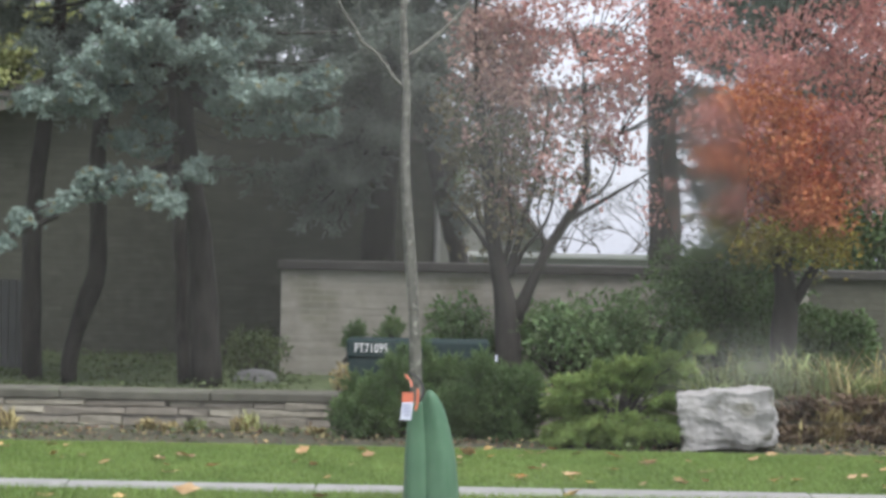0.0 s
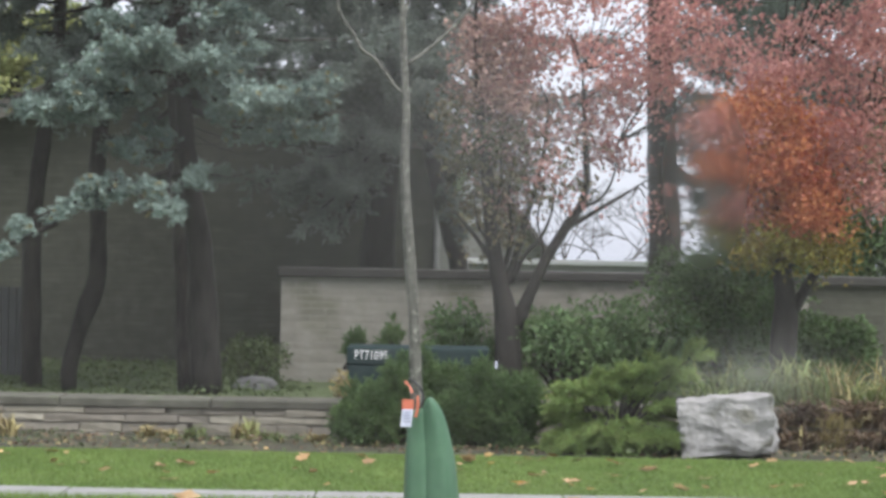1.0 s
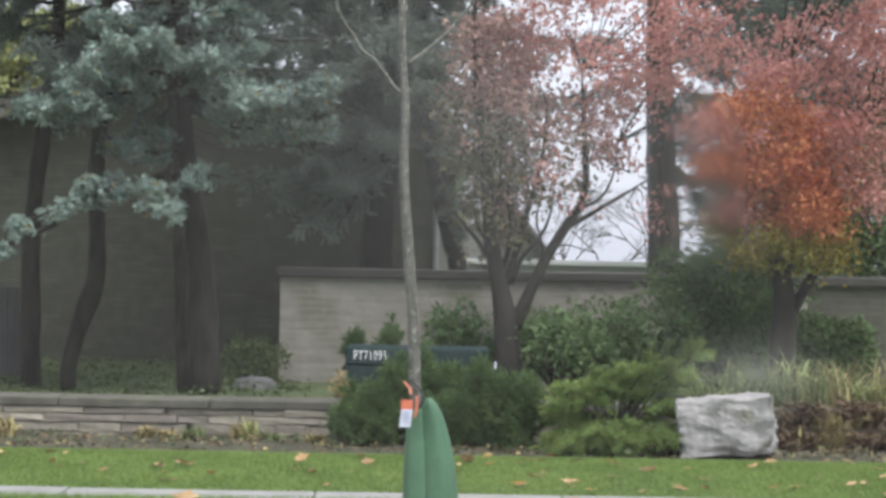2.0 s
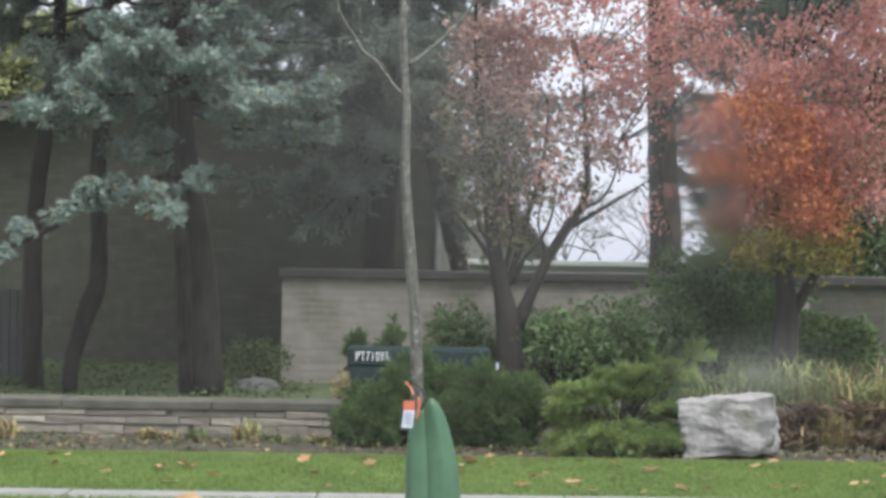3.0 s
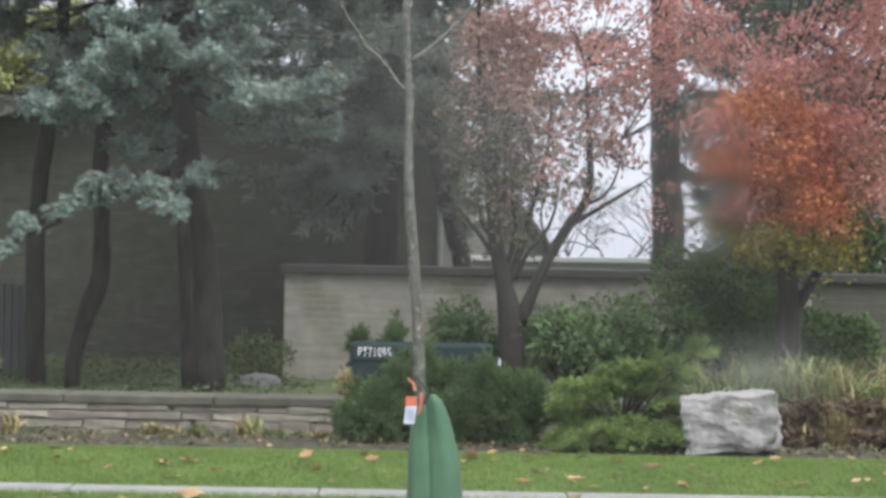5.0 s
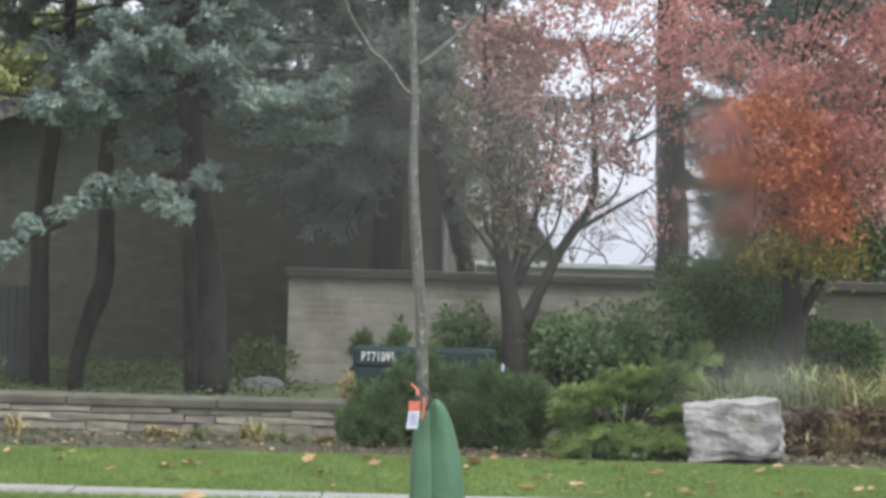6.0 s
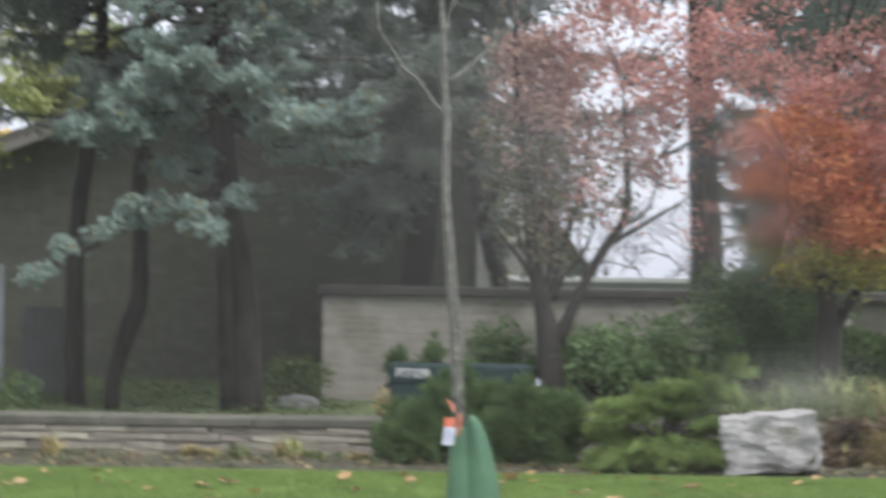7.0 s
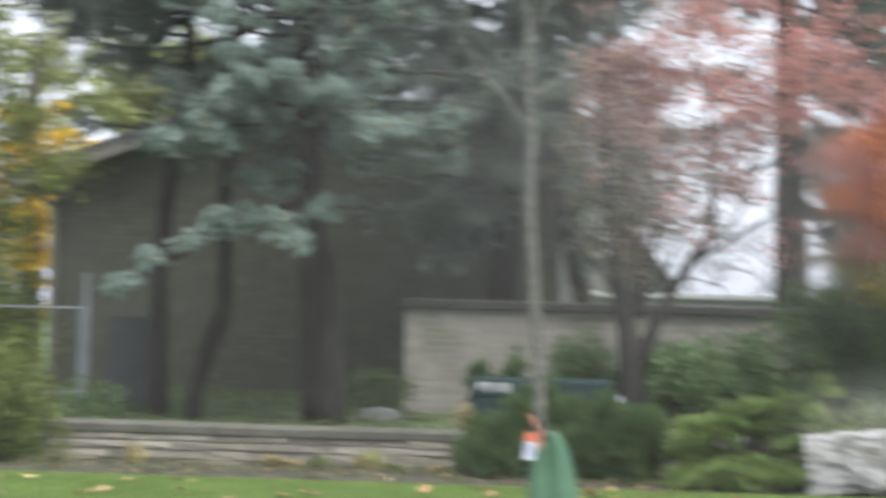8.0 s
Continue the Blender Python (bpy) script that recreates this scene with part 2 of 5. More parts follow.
SPRIG = sprig_shape()
SHOOT = sprig_shape(18, 0.42, 0.085)
SPRAY = sprig_shape(10, 0.16, 0.09)
LEAF = (np.array([(0, 0, 0), (0.45, -0.28, 0.06), (1, 0, -0.08), (0.45, 0.28, 0.06)]), np.array([(0, 1, 2), (0, 2, 3)]))


def blade_points(n, lo, hi, rng):
    return np.column_stack([rng.uniform(lo[0], hi[0], n), rng.uniform(lo[1], hi[1], n)])


def bough_sprigs(rng, a, b, sag, width, count, upturn=0.15):
    """Places and ways of the shoots of one drooping spruce bough from a to b."""
    a, b = np.array(a, float), np.array(b, float)
    d = b - a
    length = np.linalg.norm(d)
    side = np.cross(d / length, (0, 0, 1))
    side /= np.linalg.norm(side) + 1e-9
    P, W = [], []
    twigs = max(5, int(length * 16))
    per = max(3, count // twigs)
    for j in range(twigs):
        s = rng.uniform(0.12, 1.0) ** 0.8
        root = a + d * s + np.array([0, 0, -sag * 4 * s * (1 - s) + upturn * s ** 3])
        sgn = rng.choice([-1, 1])
        way = d / length * rng.uniform(0.4, 0.9) + side * sgn * rng.uniform(0.3, 1.0) + np.array([0, 0, rng.uniform(-0.55, 0.25)])
        way /= np.linalg.norm(way)
        reach = width * rng.uniform(0.35, 1.0) * (1.1 - 0.55 * s)
        q = np.linspace(0.05, 1, per) + rng.uniform(-0.06, 0.06, per)
        pts = root + way * (q * reach)[:, None] + np.array([0, 0, -1]) * (q ** 2 * reach * rng.uniform(0.0, 0.35))[:, None]
        pts += rng.normal(0, 0.02, pts.shape)
        P.append(pts)
        W.append(way * 0.8 + rng.normal(0, 0.6, pts.shape) + np.array([0, 0, 0.12]))
    return np.concatenate(P), np.concatenate(W)


def tufted_sprigs(rng, a, b, sag, width, count):
    """As bough_sprigs, but the shoots stand in short knobbly tufts on the side twigs, as on a blue spruce."""
    a, b = np.array(a, float), np.array(b, float)
    d = b - a
    length = np.linalg.norm(d)
    side = np.cross(d / length, (0, 0, 1))
    side /= np.linalg.norm(side) + 1e-9
    P, W = [], []
    for j in range(max(4, count // 9)):
        s = rng.uniform(0.25, 1.0) ** 0.65
        lat = rng.normal(0, 0.55) * width * (1.25 - 0.6 * s)
        c = a + d * s + side * lat + np.array([0, 0, -sag * 4 * s * (1 - s) + 0.12 * s ** 3 - abs(lat) * rng.uniform(0.0, 0.7) + rng.normal(0, 0.035)])
        out = d / length * 0.55 + side * np.sign(lat) * rng.uniform(0.1, 0.8) + np.array([0, 0, rng.uniform(-0.1, 0.45)])
        m = rng.integers(8, 14)
        way = out + rng.normal(0, 0.55, (m, 3))
        P.append(c + rng.normal(0, 0.022, (m, 3)))
        W.append(way)
        twig = np.linspace(0.25, 0.9, 3)[:, None]
        P.append(c - out * 0.16 * twig + rng.normal(0, 0.012, (3, 3)))
        W.append(out + rng.normal(0, 0.5, (3, 3)))
    return np.concatenate(P), np.concatenate(W)


def spruce(name, label, path, radii, boughs, mat, seed, size=0.085, bark=None, group="spruces in the garden", shape=SPRIG, dead=0.0, spread=None):
    """A conifer: a tapered trunk along path, boughs of (start, end, sag, width, shoots)."""
    rng = np.random.default_rng(seed)
    base = Vector(path[0])
    tree = thing(name, base, label, "tree", group)
    bm = bmesh.new()
    n = 22
    pts = smooth_line(path, n)
    rr = np.interp(np.linspace(0, 1, n), np.linspace(0, 1, len(radii)), radii)
    tube(bm, [p - base for p in pts], rr, 14, 0.25)
    part("trunk", bm, bark or M_BARK, tree, smooth=True)
    P, W = [], []
    for a, b, sag, width, count in boughs:
        bm = bmesh.new()
        A, B = Vector(a), Vector(b)
        line = [A.lerp(B, s) + Vector((0, 0, -sag * 4 * s * (1 - s) + 0.15 * s ** 3)) - base for s in (0, 0.25, 0.5, 0.75, 0.97)]
        tube(bm, line, [0.028, 0.022, 0.016, 0.011, 0.005] if count else [0.011, 0.009, 0.007, 0.005, 0.002], 5)
        part("limb", bm, bark or M_BARK, tree)
        if not count:
            continue
        p, w = (spread or bough_sprigs)(rng, a, b, sag, width, count)
        P.append(p), W.append(w)
    if boughs:
        P, W = np.concatenate(P), np.concatenate(W)
        old = rng.uniform(0, 1, len(P)) < dead
        sizes = rng.uniform(0.7, 1.35, len(P)) * size
        scatter("crown", mat, tree, P[~old], W[~old], sizes[~old], shape)
        if old.any():
            tagged(scatter("yellowed_foliage", M_YELLOWED, tree, P[old], W[old], sizes[old], shape, "yellowing older needles"), kind="stuff")
    return tree


def whorl_boughs(rng, trunk_xy, zlo, zhi, reach, n, sag=0.15, width=0.45, count=260, arc=(0, 2 * math.pi)):
    """Boughs all round a trunk, shorter towards the top."""
    out = []
    for i in range(n):
        u = (i + rng.uniform(0, 1)) / n
        z = zlo + (zhi - zlo) * u
        a = rng.uniform(*arc)
        r = reach * (1 - 0.6 * u) * rng.uniform(0.6, 1.1)
        x, y = trunk_xy
        out.append(((x, y, z), (x + r * math.cos(a), y + r * math.sin(a), z - rng.uniform(0.0, 0.32) * r), sag, width, count))
    return out


def crown_points(rng, clumps):
    """Leaf places in uneven clumps: (centre, radii, leaves), each broken into sprays."""
    P = []
    for c, r, n in clumps:
        k = max(3, n // 45)
        cen = rng.normal(0, 0.48, (k, 3)) * np.array(r) + np.array(c)
        own = rng.integers(0, k, n)
        off = rng.normal(0, 1, (n, 3)) * np.array([0.11, 0.11, 0.06])
        P.append(cen[own] + off)
    return np.concatenate(P)


def broadleaf(name, label, stems, clumps, mats, seed, size=0.06, bark=None, group="", category="tree"):
    """A tree of several stems ((points), (radii)); clumps go by material: [(mat, [(centre, radii, leaves)])]."""
    rng = np.random.default_rng(seed)
    base = Vector(stems[0][0][0])
    tree = thing(name, base, label, category, group)
    tips = []
    for k, (line, radii) in enumerate(stems):
        bm = bmesh.new()
        pts = smooth_line(line, 14)
        tube(bm, [p - base for p in pts], np.interp(np.linspace(0, 1, 14), np.linspace(0, 1, len(radii)), radii), 9, 0.2)
        part("trunk" if k == 0 else "limb", bm, bark or M_BARK_GREY, tree, smooth=True)
        tips += pts[5:]
    bm = bmesh.new()
    for mat, group_clumps in mats_clumps(mats, clumps):
        for c, r, n in group_clumps:
            for j in range(3):
                end = Vector(c) + Vector(rng.normal(0, 0.4, 3) * np.array(r))
                root = min(tips, key=lambda q: (q - end).length)
                mid = root.lerp(end, 0.5) + Vector(rng.normal(0, 0.06, 3))
                tube(bm, [root - base, mid - base, end - base], [0.009, 0.006, 0.002], 5)
    tagged(part("twigwork", bm, bark or M_BARK_GREY, tree), kind="stuff")
    for mat, group_clumps in mats_clumps(mats, clumps):
        P = crown_points(rng, group_clumps)
        W = rng.normal(0, 1, P.shape) + np.array([0, 0, -0.4])
        scatter("crown", mat, tree, P, W, rng.uniform(0.65, 1.3, len(P)) * size, LEAF)
    return tree


def mats_clumps(mats, clumps):
    return [(m, [c[:3] for c in clumps if c[3] == i]) for i, m in enumerate(mats) if any(c[3] == i for c in clumps)]


def bush(name, label, centre, radii, leaves, mat, seed, size=0.05, shape=LEAF, lumps=14, sticks=M_BARK_GREY, hang=0.2, flat=0.45):
    """A shrub: stems from the ground and a lumpy shell of leaves with gaps."""
    rng = np.random.default_rng(seed)
    c, r = np.array(centre, float), np.array(radii, float)
    base = Vector((c[0], c[1], c[2] - r[2]))
    ob = thing(name, base, label, "shrub", "garden shrubs")
    cen = rng.normal(0, 1, (lumps, 3))
    cen = cen / np.linalg.norm(cen, axis=1, keepdims=True) * rng.uniform(0.35, 0.85, (lumps, 1)) * r + c
    cen[:, 2] = np.maximum(cen[:, 2], base.z + 0.08)
    bm = bmesh.new()
    for p in cen:
        tube(bm, [(rng.uniform(-0.1, 0.1), rng.uniform(-0.06, 0.06), -0.05), (Vector(p) - base) * 0.55, Vector(p) - base], [0.016, 0.01, 0.004], 5)
    tagged(part("stemwork", bm, sticks, ob), kind="stuff")
    own = rng.integers(0, lumps, leaves)
    d = rng.normal(0, 1, (leaves, 3))
    d /= np.linalg.norm(d, axis=1, keepdims=True)
    P = cen[own] + d * rng.uniform(0.5, 1.08, (leaves, 1)) * r * flat * np.column_stack([rng.uniform(0.55, 1.15, lumps), rng.uniform(0.55, 1.15, lumps), rng.uniform(0.6, 1.6, lumps)])[own]
    P[:, 2] = np.maximum(P[:, 2], base.z + 0.01)
    W = d + rng.normal(0, 0.5, d.shape) + np.array([0, 0, -hang])
    scatter("foliage", mat, ob, P, W, rng.uniform(0.65, 1.3, leaves) * size, shape)
    return ob


# ---- ground, road, pavement ----
PROFILE = [(-700, -0.25), (9.25, -0.25), (9.4, 0.02), (10.0, 0.1), (10.75, 0.115), (10.96, 0.06), (11.0, -0.08), (12.2, -0.08), (12.24, 0.0), (13.5, 0.01),
           (14.42, -0.005), (14.75, -0.09), (15.95, -0.09), (16.2, 0.08), (16.6, 0.1), (19, 0.1), (28, 0.1), (60, -1.5), (700, -14.0)]
bm = bmesh.new()
XS = [-700, -60, -15] + [-8 + i for i in range(17)] + [15, 60, 700]
grid = [[bm.verts.new((x, y, z)) for x in XS] for y, z in PROFILE]
for r0, r1 in zip(grid, grid[1:]):
    for k in range(len(XS) - 1):
        bm.faces.new((r0[k], r0[k + 1], r1[k + 1], r1[k]))
tagged(part("ground", bm, M_TURF), "green turf ground with lawn and verge", "ground", kind="structure")

tagged(part("road", boxed((-200, -4.5, -0.3), (200, 9.2, -0.12)), M_ASPHALT), "grey asphalt street", "road", kind="structure")
bm = bmesh.new()
for i in range(-10, 11):
    box(bm, (i * 3 - 1.495, 9.2, -0.3), (i * 3 + 1.495, 9.38, 0.04), 0.02)
tagged(part("kerb", bm, M_CONCRETE), "concrete kerb along the street", "kerb", kind="structure")
pavement = tagged(part("pavement", boxed((-60, 11.0, -0.2), (60, 12.2, -0.03)), M_MORTAR), "narrow concrete sidewalk beside the lawn", "pavement", kind="structure")
slab_bm = boxed((-0.745, -0.595, -0.04), (0.745, 0.595, 0.005), 0.008)
slab = part("slab", slab_bm, M_CONCRETE, pavement)
slab.location = (-9.0, 11.6, 0)
for i in range(1, 13):
    s = new("slab", slab.data)
    s.parent, s.location = pavement, (-9.0 + 1.5 * i, 11.6, 0.002 * math.sin(i * 2.1))


def soil_bed(name, x0, x1, y0, y1, z, label, mat):
    bm = bmesh.new()
    nx, ny = int((x1 - x0) * 14), max(4, int((y1 - y0) * 12))
    rows = []
    for j in range(ny + 1):
        row = []
        for i in range(nx + 1):
            x, y = x0 + (x1 - x0) * i / nx, y0 + (y1 - y0) * j / ny
            edge = min(j, ny - j, 2) / 2
            wavy = 0.09 * noise.noise(Vector((x * 1.1, 3, 0))) if j == 0 else 0
            row.append(bm.verts.new((x, y + wavy, z - 0.05 * (1 - edge) + edge * 0.035 * noise.noise(Vector((x * 5, y * 5, 0))))))
        rows.append(row)
    for r0, r1 in zip(rows, rows[1:]):
        for k in range(nx):
            bm.faces.new((r0[k], r0[k + 1], r1[k + 1], r1[k]))
    tagged(part(name, bm, mat), label, "soil", kind="structure")


soil_bed("planting_bed_1", -6.0, 5.0, 14.4, 16.25, -0.04, "bare brown soil bed with litter before the low wall", M_SOIL)
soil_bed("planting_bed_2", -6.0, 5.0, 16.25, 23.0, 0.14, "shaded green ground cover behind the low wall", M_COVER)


# ---- the low ledge-stone garden wall ----
low_wall = tagged(part("wall_low", boxed((-4.22, 16.06, -0.1), (4.6, 16.3, 0.18)), M_MORTAR), "low dry-laid ledge-stone garden wall with dark capping", "garden wall", kind="structure")
rng = np.random.default_rng(4)
protos = []
for w in (0.24, 0.33, 0.42, 0.52, 0.64):
    for h in (0.045, 0.074, 0.062, 0.048):
        bm = boxed((0, -0.03, 0), (w, 0.06, h), 0.006)
        for v in bm.verts:
            v.co += Vector((rng.normal(0, 0.003), rng.normal(0, 0.006), rng.normal(0, 0.002)))
        o = part("stone", bm, M_STONE, low_wall)
        o.location = (-4.85, 16.06, -0.1)
        protos.append((w, h, o))
z = -0.068
for course in range(4):
    h = (0.045, 0.074, 0.062, 0.048)[course]
    x = -4.2 + rng.uniform(0, 0.06)
    while x < 4.5:
        w, hh, o = [q for q in protos if q[1] == h][rng.integers(0, 5)]
        s = new("stone", o.data)
        s.parent, s.location = low_wall, (x, 16.05 + rng.uniform(-0.012, 0.012), z)
        x += w + 0.008 + (0.03 if x < -2.53 < x + w else 0.0)
    z += h + 0.006
for w, h, o in protos:
    bpy.data.objects.remove(o)
cap_bm = boxed((-0.6, -0.2, 0), (0.6, 0.2, 0.078), 0.014)
for v in cap_bm.verts:
    v.co += Vector((0, 0.006 * noise.noise(v.co * 9), 0.004 * noise.noise(v.co * 7)))
cap = part("capstone", cap_bm, M_CAP, low_wall)
cap.location = (-3.66, 16.2, 0.184)
for i in range(1, 7):
    s = new("capstone", cap.data)
    s.parent, s.location = low_wall, (-3.66 + 1.206 * i, 16.2 + 0.008 * math.sin(i * 3.3), 0.184 + 0.004 * math.sin(i * 5.1))
    s.rotation_euler = (0, 0.003 * math.sin(i * 2.3), 0)


# ---- brickwork ----
def brick_face(wall, x0, x1, z0, z1, y, near, top=None, o=Vector((0, 0, 0)), mats=(M_BRICK, M_BRICK_ISLE)):
    """Long thin bricks proud of the wall's front; those within the stretch `near` of the plan are parts."""
    L, H, J = 0.3, 0.058, 0.01
    bm = boxed((0, -0.004, 0), (L - J, 0.02, H), 0.003)
    mesh = bpy.data.meshes.new("brick")
    bm.to_mesh(mesh)
    bm.free()
    mesh.materials.append(mats[0])
    count, V, F = 0, [], []
    z, c = z0, 0
    r = np.random.default_rng(int(y * 10))
    while z + H < z1:
        x = x0 - (0.15 if c % 2 else 0.0)
        while x < x1 - 0.03:
            whole = x >= x0 - 0.001 and x + L <= x1 + 0.001
            if top is None or z + H < min(top(x), top(x + L)):
                if whole and count < 300 and near[0] < x < near[1] and near[2] < z < near[3]:
                    piece = new("brick", mesh)
                    piece.parent, piece.location = wall, Vector((x, y + r.uniform(-0.002, 0.002), z)) - o
                    count += 1
                else:
                    k = len(V)
                    a, b, d, e = max(x, x0), min(x + L - J, x1), y - 0.004 + r.uniform(-0.002, 0.002), y + 0.02
                    V += [(a, d, z), (b, d, z), (b, d, z + H), (a, d, z + H), (a, e, z), (b, e, z), (b, e, z + H), (a, e, z + H)]
                    F += [(k, k + 1, k + 2, k + 3), (k + 4, k, k + 3, k + 7), (k + 1, k + 5, k + 6, k + 2), (k + 3, k + 2, k + 6, k + 7), (k + 4, k + 5, k + 1, k)]
            x += L
        z += H + J
        c += 1
    mesh = bpy.data.meshes.new("bricks")
    mesh.from_pydata([tuple(Vector(v) - o) for v in V], [], F)
    tagged(link_mesh("bricks", mesh, mats[1], wall), kind="stuff")


# ---- the courtyard wall ----
court = tagged(part("wall_court", boxed((-1.62, 20.0, 0.0), (3.66, 20.22, 1.19)), M_BRICKJOINT), "pale buff brick courtyard wall with dark coping", "brick wall", kind="structure")
brick_face(court, -1.62, 3.66, 0.2, 1.2, 20.0, (-1.7, 3.6, 0.2, 1.25))
part("coping", boxed((-1.66, 19.94, 1.19), (3.66, 20.28, 1.285), 0.012), M_COPING, court, "dark brown metal coping")
# End of the same wall; darker brick paints in the tree shade.
court_end = tagged(part("wall_court_end", boxed((3.66, 20.03, 0.0), (6.2, 20.25, 1.19)), M_HOUSEJOINT), "end of the courtyard wall in darker brick for tree shade", "brick wall", kind="structure")
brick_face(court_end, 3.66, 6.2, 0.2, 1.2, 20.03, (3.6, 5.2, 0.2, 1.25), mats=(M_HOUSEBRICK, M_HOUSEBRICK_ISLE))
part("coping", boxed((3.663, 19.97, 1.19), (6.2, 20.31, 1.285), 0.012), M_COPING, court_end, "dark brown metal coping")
side = tagged(part("wall_court_return", boxed((-1.62, 20.22, 0.0), (-1.42, 22.98, 1.19)), M_BRICK_ISLE), "brick return of the courtyard wall", "brick wall", kind="structure")

# ---- the gabled house ----
HX0, HX1, HY, EAVE, SLOPE = -6.02, -0.06, 23.0, 2.62, 0.36
MIDX = (HX0 + HX1) / 2


def gable(x):
    return EAVE + SLOPE * (MIDX - HX0 - abs(x - MIDX))


house = thing("brick_house", (MIDX, HY, 0.1), "single-storey buff brick house with a low gabled roof", "house")


def prism(outline, y0, y1, mat, name, parent, label=""):
    """An upright plate: an outline in x and z, from y0 to y1."""
    o = parent.matrix_world.translation
    bm = bmesh.new()
    a = [bm.verts.new((x - o.x, y0 - o.y, z - o.z)) for x, z in outline]
    b = [bm.verts.new((x - o.x, y1 - o.y, z - o.z)) for x, z in outline]
    bm.faces.new(a), bm.faces.new(b[::-1])
    for k in range(len(a)):
        j = (k + 1) % len(a)
        bm.faces.new((a[k], b[k], b[j], a[j]))
    return part(name, bm, mat, parent, label)


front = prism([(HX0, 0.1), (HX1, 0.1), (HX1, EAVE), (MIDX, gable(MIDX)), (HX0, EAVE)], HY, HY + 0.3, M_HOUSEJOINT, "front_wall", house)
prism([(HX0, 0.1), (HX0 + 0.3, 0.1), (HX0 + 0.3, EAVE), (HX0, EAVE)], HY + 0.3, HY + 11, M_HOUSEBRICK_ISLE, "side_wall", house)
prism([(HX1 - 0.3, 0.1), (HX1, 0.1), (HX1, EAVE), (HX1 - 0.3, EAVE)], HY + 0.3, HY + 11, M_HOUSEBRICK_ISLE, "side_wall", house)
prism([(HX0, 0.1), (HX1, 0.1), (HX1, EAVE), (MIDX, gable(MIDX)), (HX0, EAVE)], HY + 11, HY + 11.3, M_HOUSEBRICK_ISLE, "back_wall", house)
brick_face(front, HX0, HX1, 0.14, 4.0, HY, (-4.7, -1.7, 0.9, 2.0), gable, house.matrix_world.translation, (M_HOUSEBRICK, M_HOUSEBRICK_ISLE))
for s in (-1, 1):
    e = (MIDX - HX0) + (0.42 if s < 0 else 0.28)
    xe, ze = MIDX + s * e, gable(MIDX) - SLOPE * e
    zr = gable(MIDX)
    prism([(MIDX, zr + 0.02), (xe, ze + 0.02), (xe, ze + 0.13), (MIDX, zr + 0.14)], HY - 0.35, HY + 11.6, M_SHINGLE, "roof", house)
    prism([(MIDX, zr - 0.09), (xe, ze - 0.08), (xe, ze + 0.02), (MIDX, zr + 0.02)], HY - 0.38, HY - 0.35, M_FASCIA, "bargeboard", house)
    prism([(MIDX, zr - 0.0), (xe, ze - 0.0), (xe, ze + 0.018), (MIDX, zr + 0.018)], HY - 0.35, HY, M_FASCIA, "soffit", house)
    o = house.matrix_world.translation
    part("gutter", boxed((xe - 0.05 - o.x, -0.36, ze - 0.06 - o.z), (xe + 0.07 - o.x, 11.5, ze + 0.05 - o.z), 0.02), M_WHITE if s > 0 else M_FASCIA, house, "metal gutter")
bm = bmesh.new()
o = house.matrix_world.translation
tube(bm, [Vector((HX0 + 0.03, HY - 0.05, 0.25)) - o, Vector((HX0 + 0.03, HY - 0.05, 2.2)) - o, Vector((HX0 - 0.25, HY - 0.12, 2.42)) - o], [0.045, 0.045, 0.045], 8)
part("downspout", bm, M_FASCIA, house, "taupe downspout")
bm = bmesh.new()
tube(bm, [Vector((HX1 - 0.02, HY - 0.06, 0.25)) - o, Vector((HX1 - 0.02, HY - 0.06, 2.5)) - o], [0.035, 0.035], 8)
part("downspout", bm, M_SIDING, house, "pale downspout")

# ---- beyond the courtyard ----
far_wall = tagged(part("wall_far", boxed((0.35, 27.0, 0.1), (2.85, 27.2, 1.3)), M_SIDING), "pale low wall with white capping beyond the courtyard", "wall", kind="structure")
part("capping", boxed((0.3, 26.95, 1.3), (2.9, 27.25, 1.37), 0.01), M_WHITE, far_wall, "white metal capping")

neighbour = thing("neighbour_house", (-1.2, 34, 0.1), "pale-sided neighbouring house with a steep gable", "house")
prism([(-4.2, -0.6), (1.8, -0.6), (1.8, 1.35), (-1.2, 5.3), (-4.2, 1.35)], 34, 34.3, M_SIDING, "gable_wall", neighbour)
for s in (-1, 1):
    prism([(-1.2, 5.3), (-1.2 + s * 3.25, 1.02), (-1.2 + s * 3.25, 1.16), (-1.2, 5.46)], 33.7, 42, M_SHINGLE, "roof", neighbour)
prism([(0.2, 1.9), (0.75, 1.9), (0.75, 2.9), (0.2, 2.9)], 33.94, 33.99, M_WHITE, "window_frame", neighbour, "white window")

# ---- gate at the side of the house ----
gate = thing("metal_gate", (-4.75, 19.0, 0.2), "galvanised steel gate post with a dark panel gate", "gate")


def pole(name, a, b, r, mat, parent, label=""):
    bm = bmesh.new()
    q = parent.matrix_world.translation
    tube(bm, [Vector(a) - q, Vector(b) - q], [r, r], 10)
    return part(name, bm, mat, parent, label, smooth=False)


pole("post", (-4.62, 19, 0.15), (-4.62, 19, 1.46), 0.03, M_STEEL, gate, "galvanised steel post")
pole("post", (-4.68, 19.05, 0.15), (-4.68, 19.05, 1.1), 0.02, M_STEEL, gate)
pole("rail", (-5.9, 19, 1.12), (-4.62, 19, 1.12), 0.012, M_STEEL, gate, "steel rail")
pole("rail", (-5.9, 19, 0.3), (-4.62, 19, 0.3), 0.02, M_STEEL, gate)
q = gate.matrix_world.translation
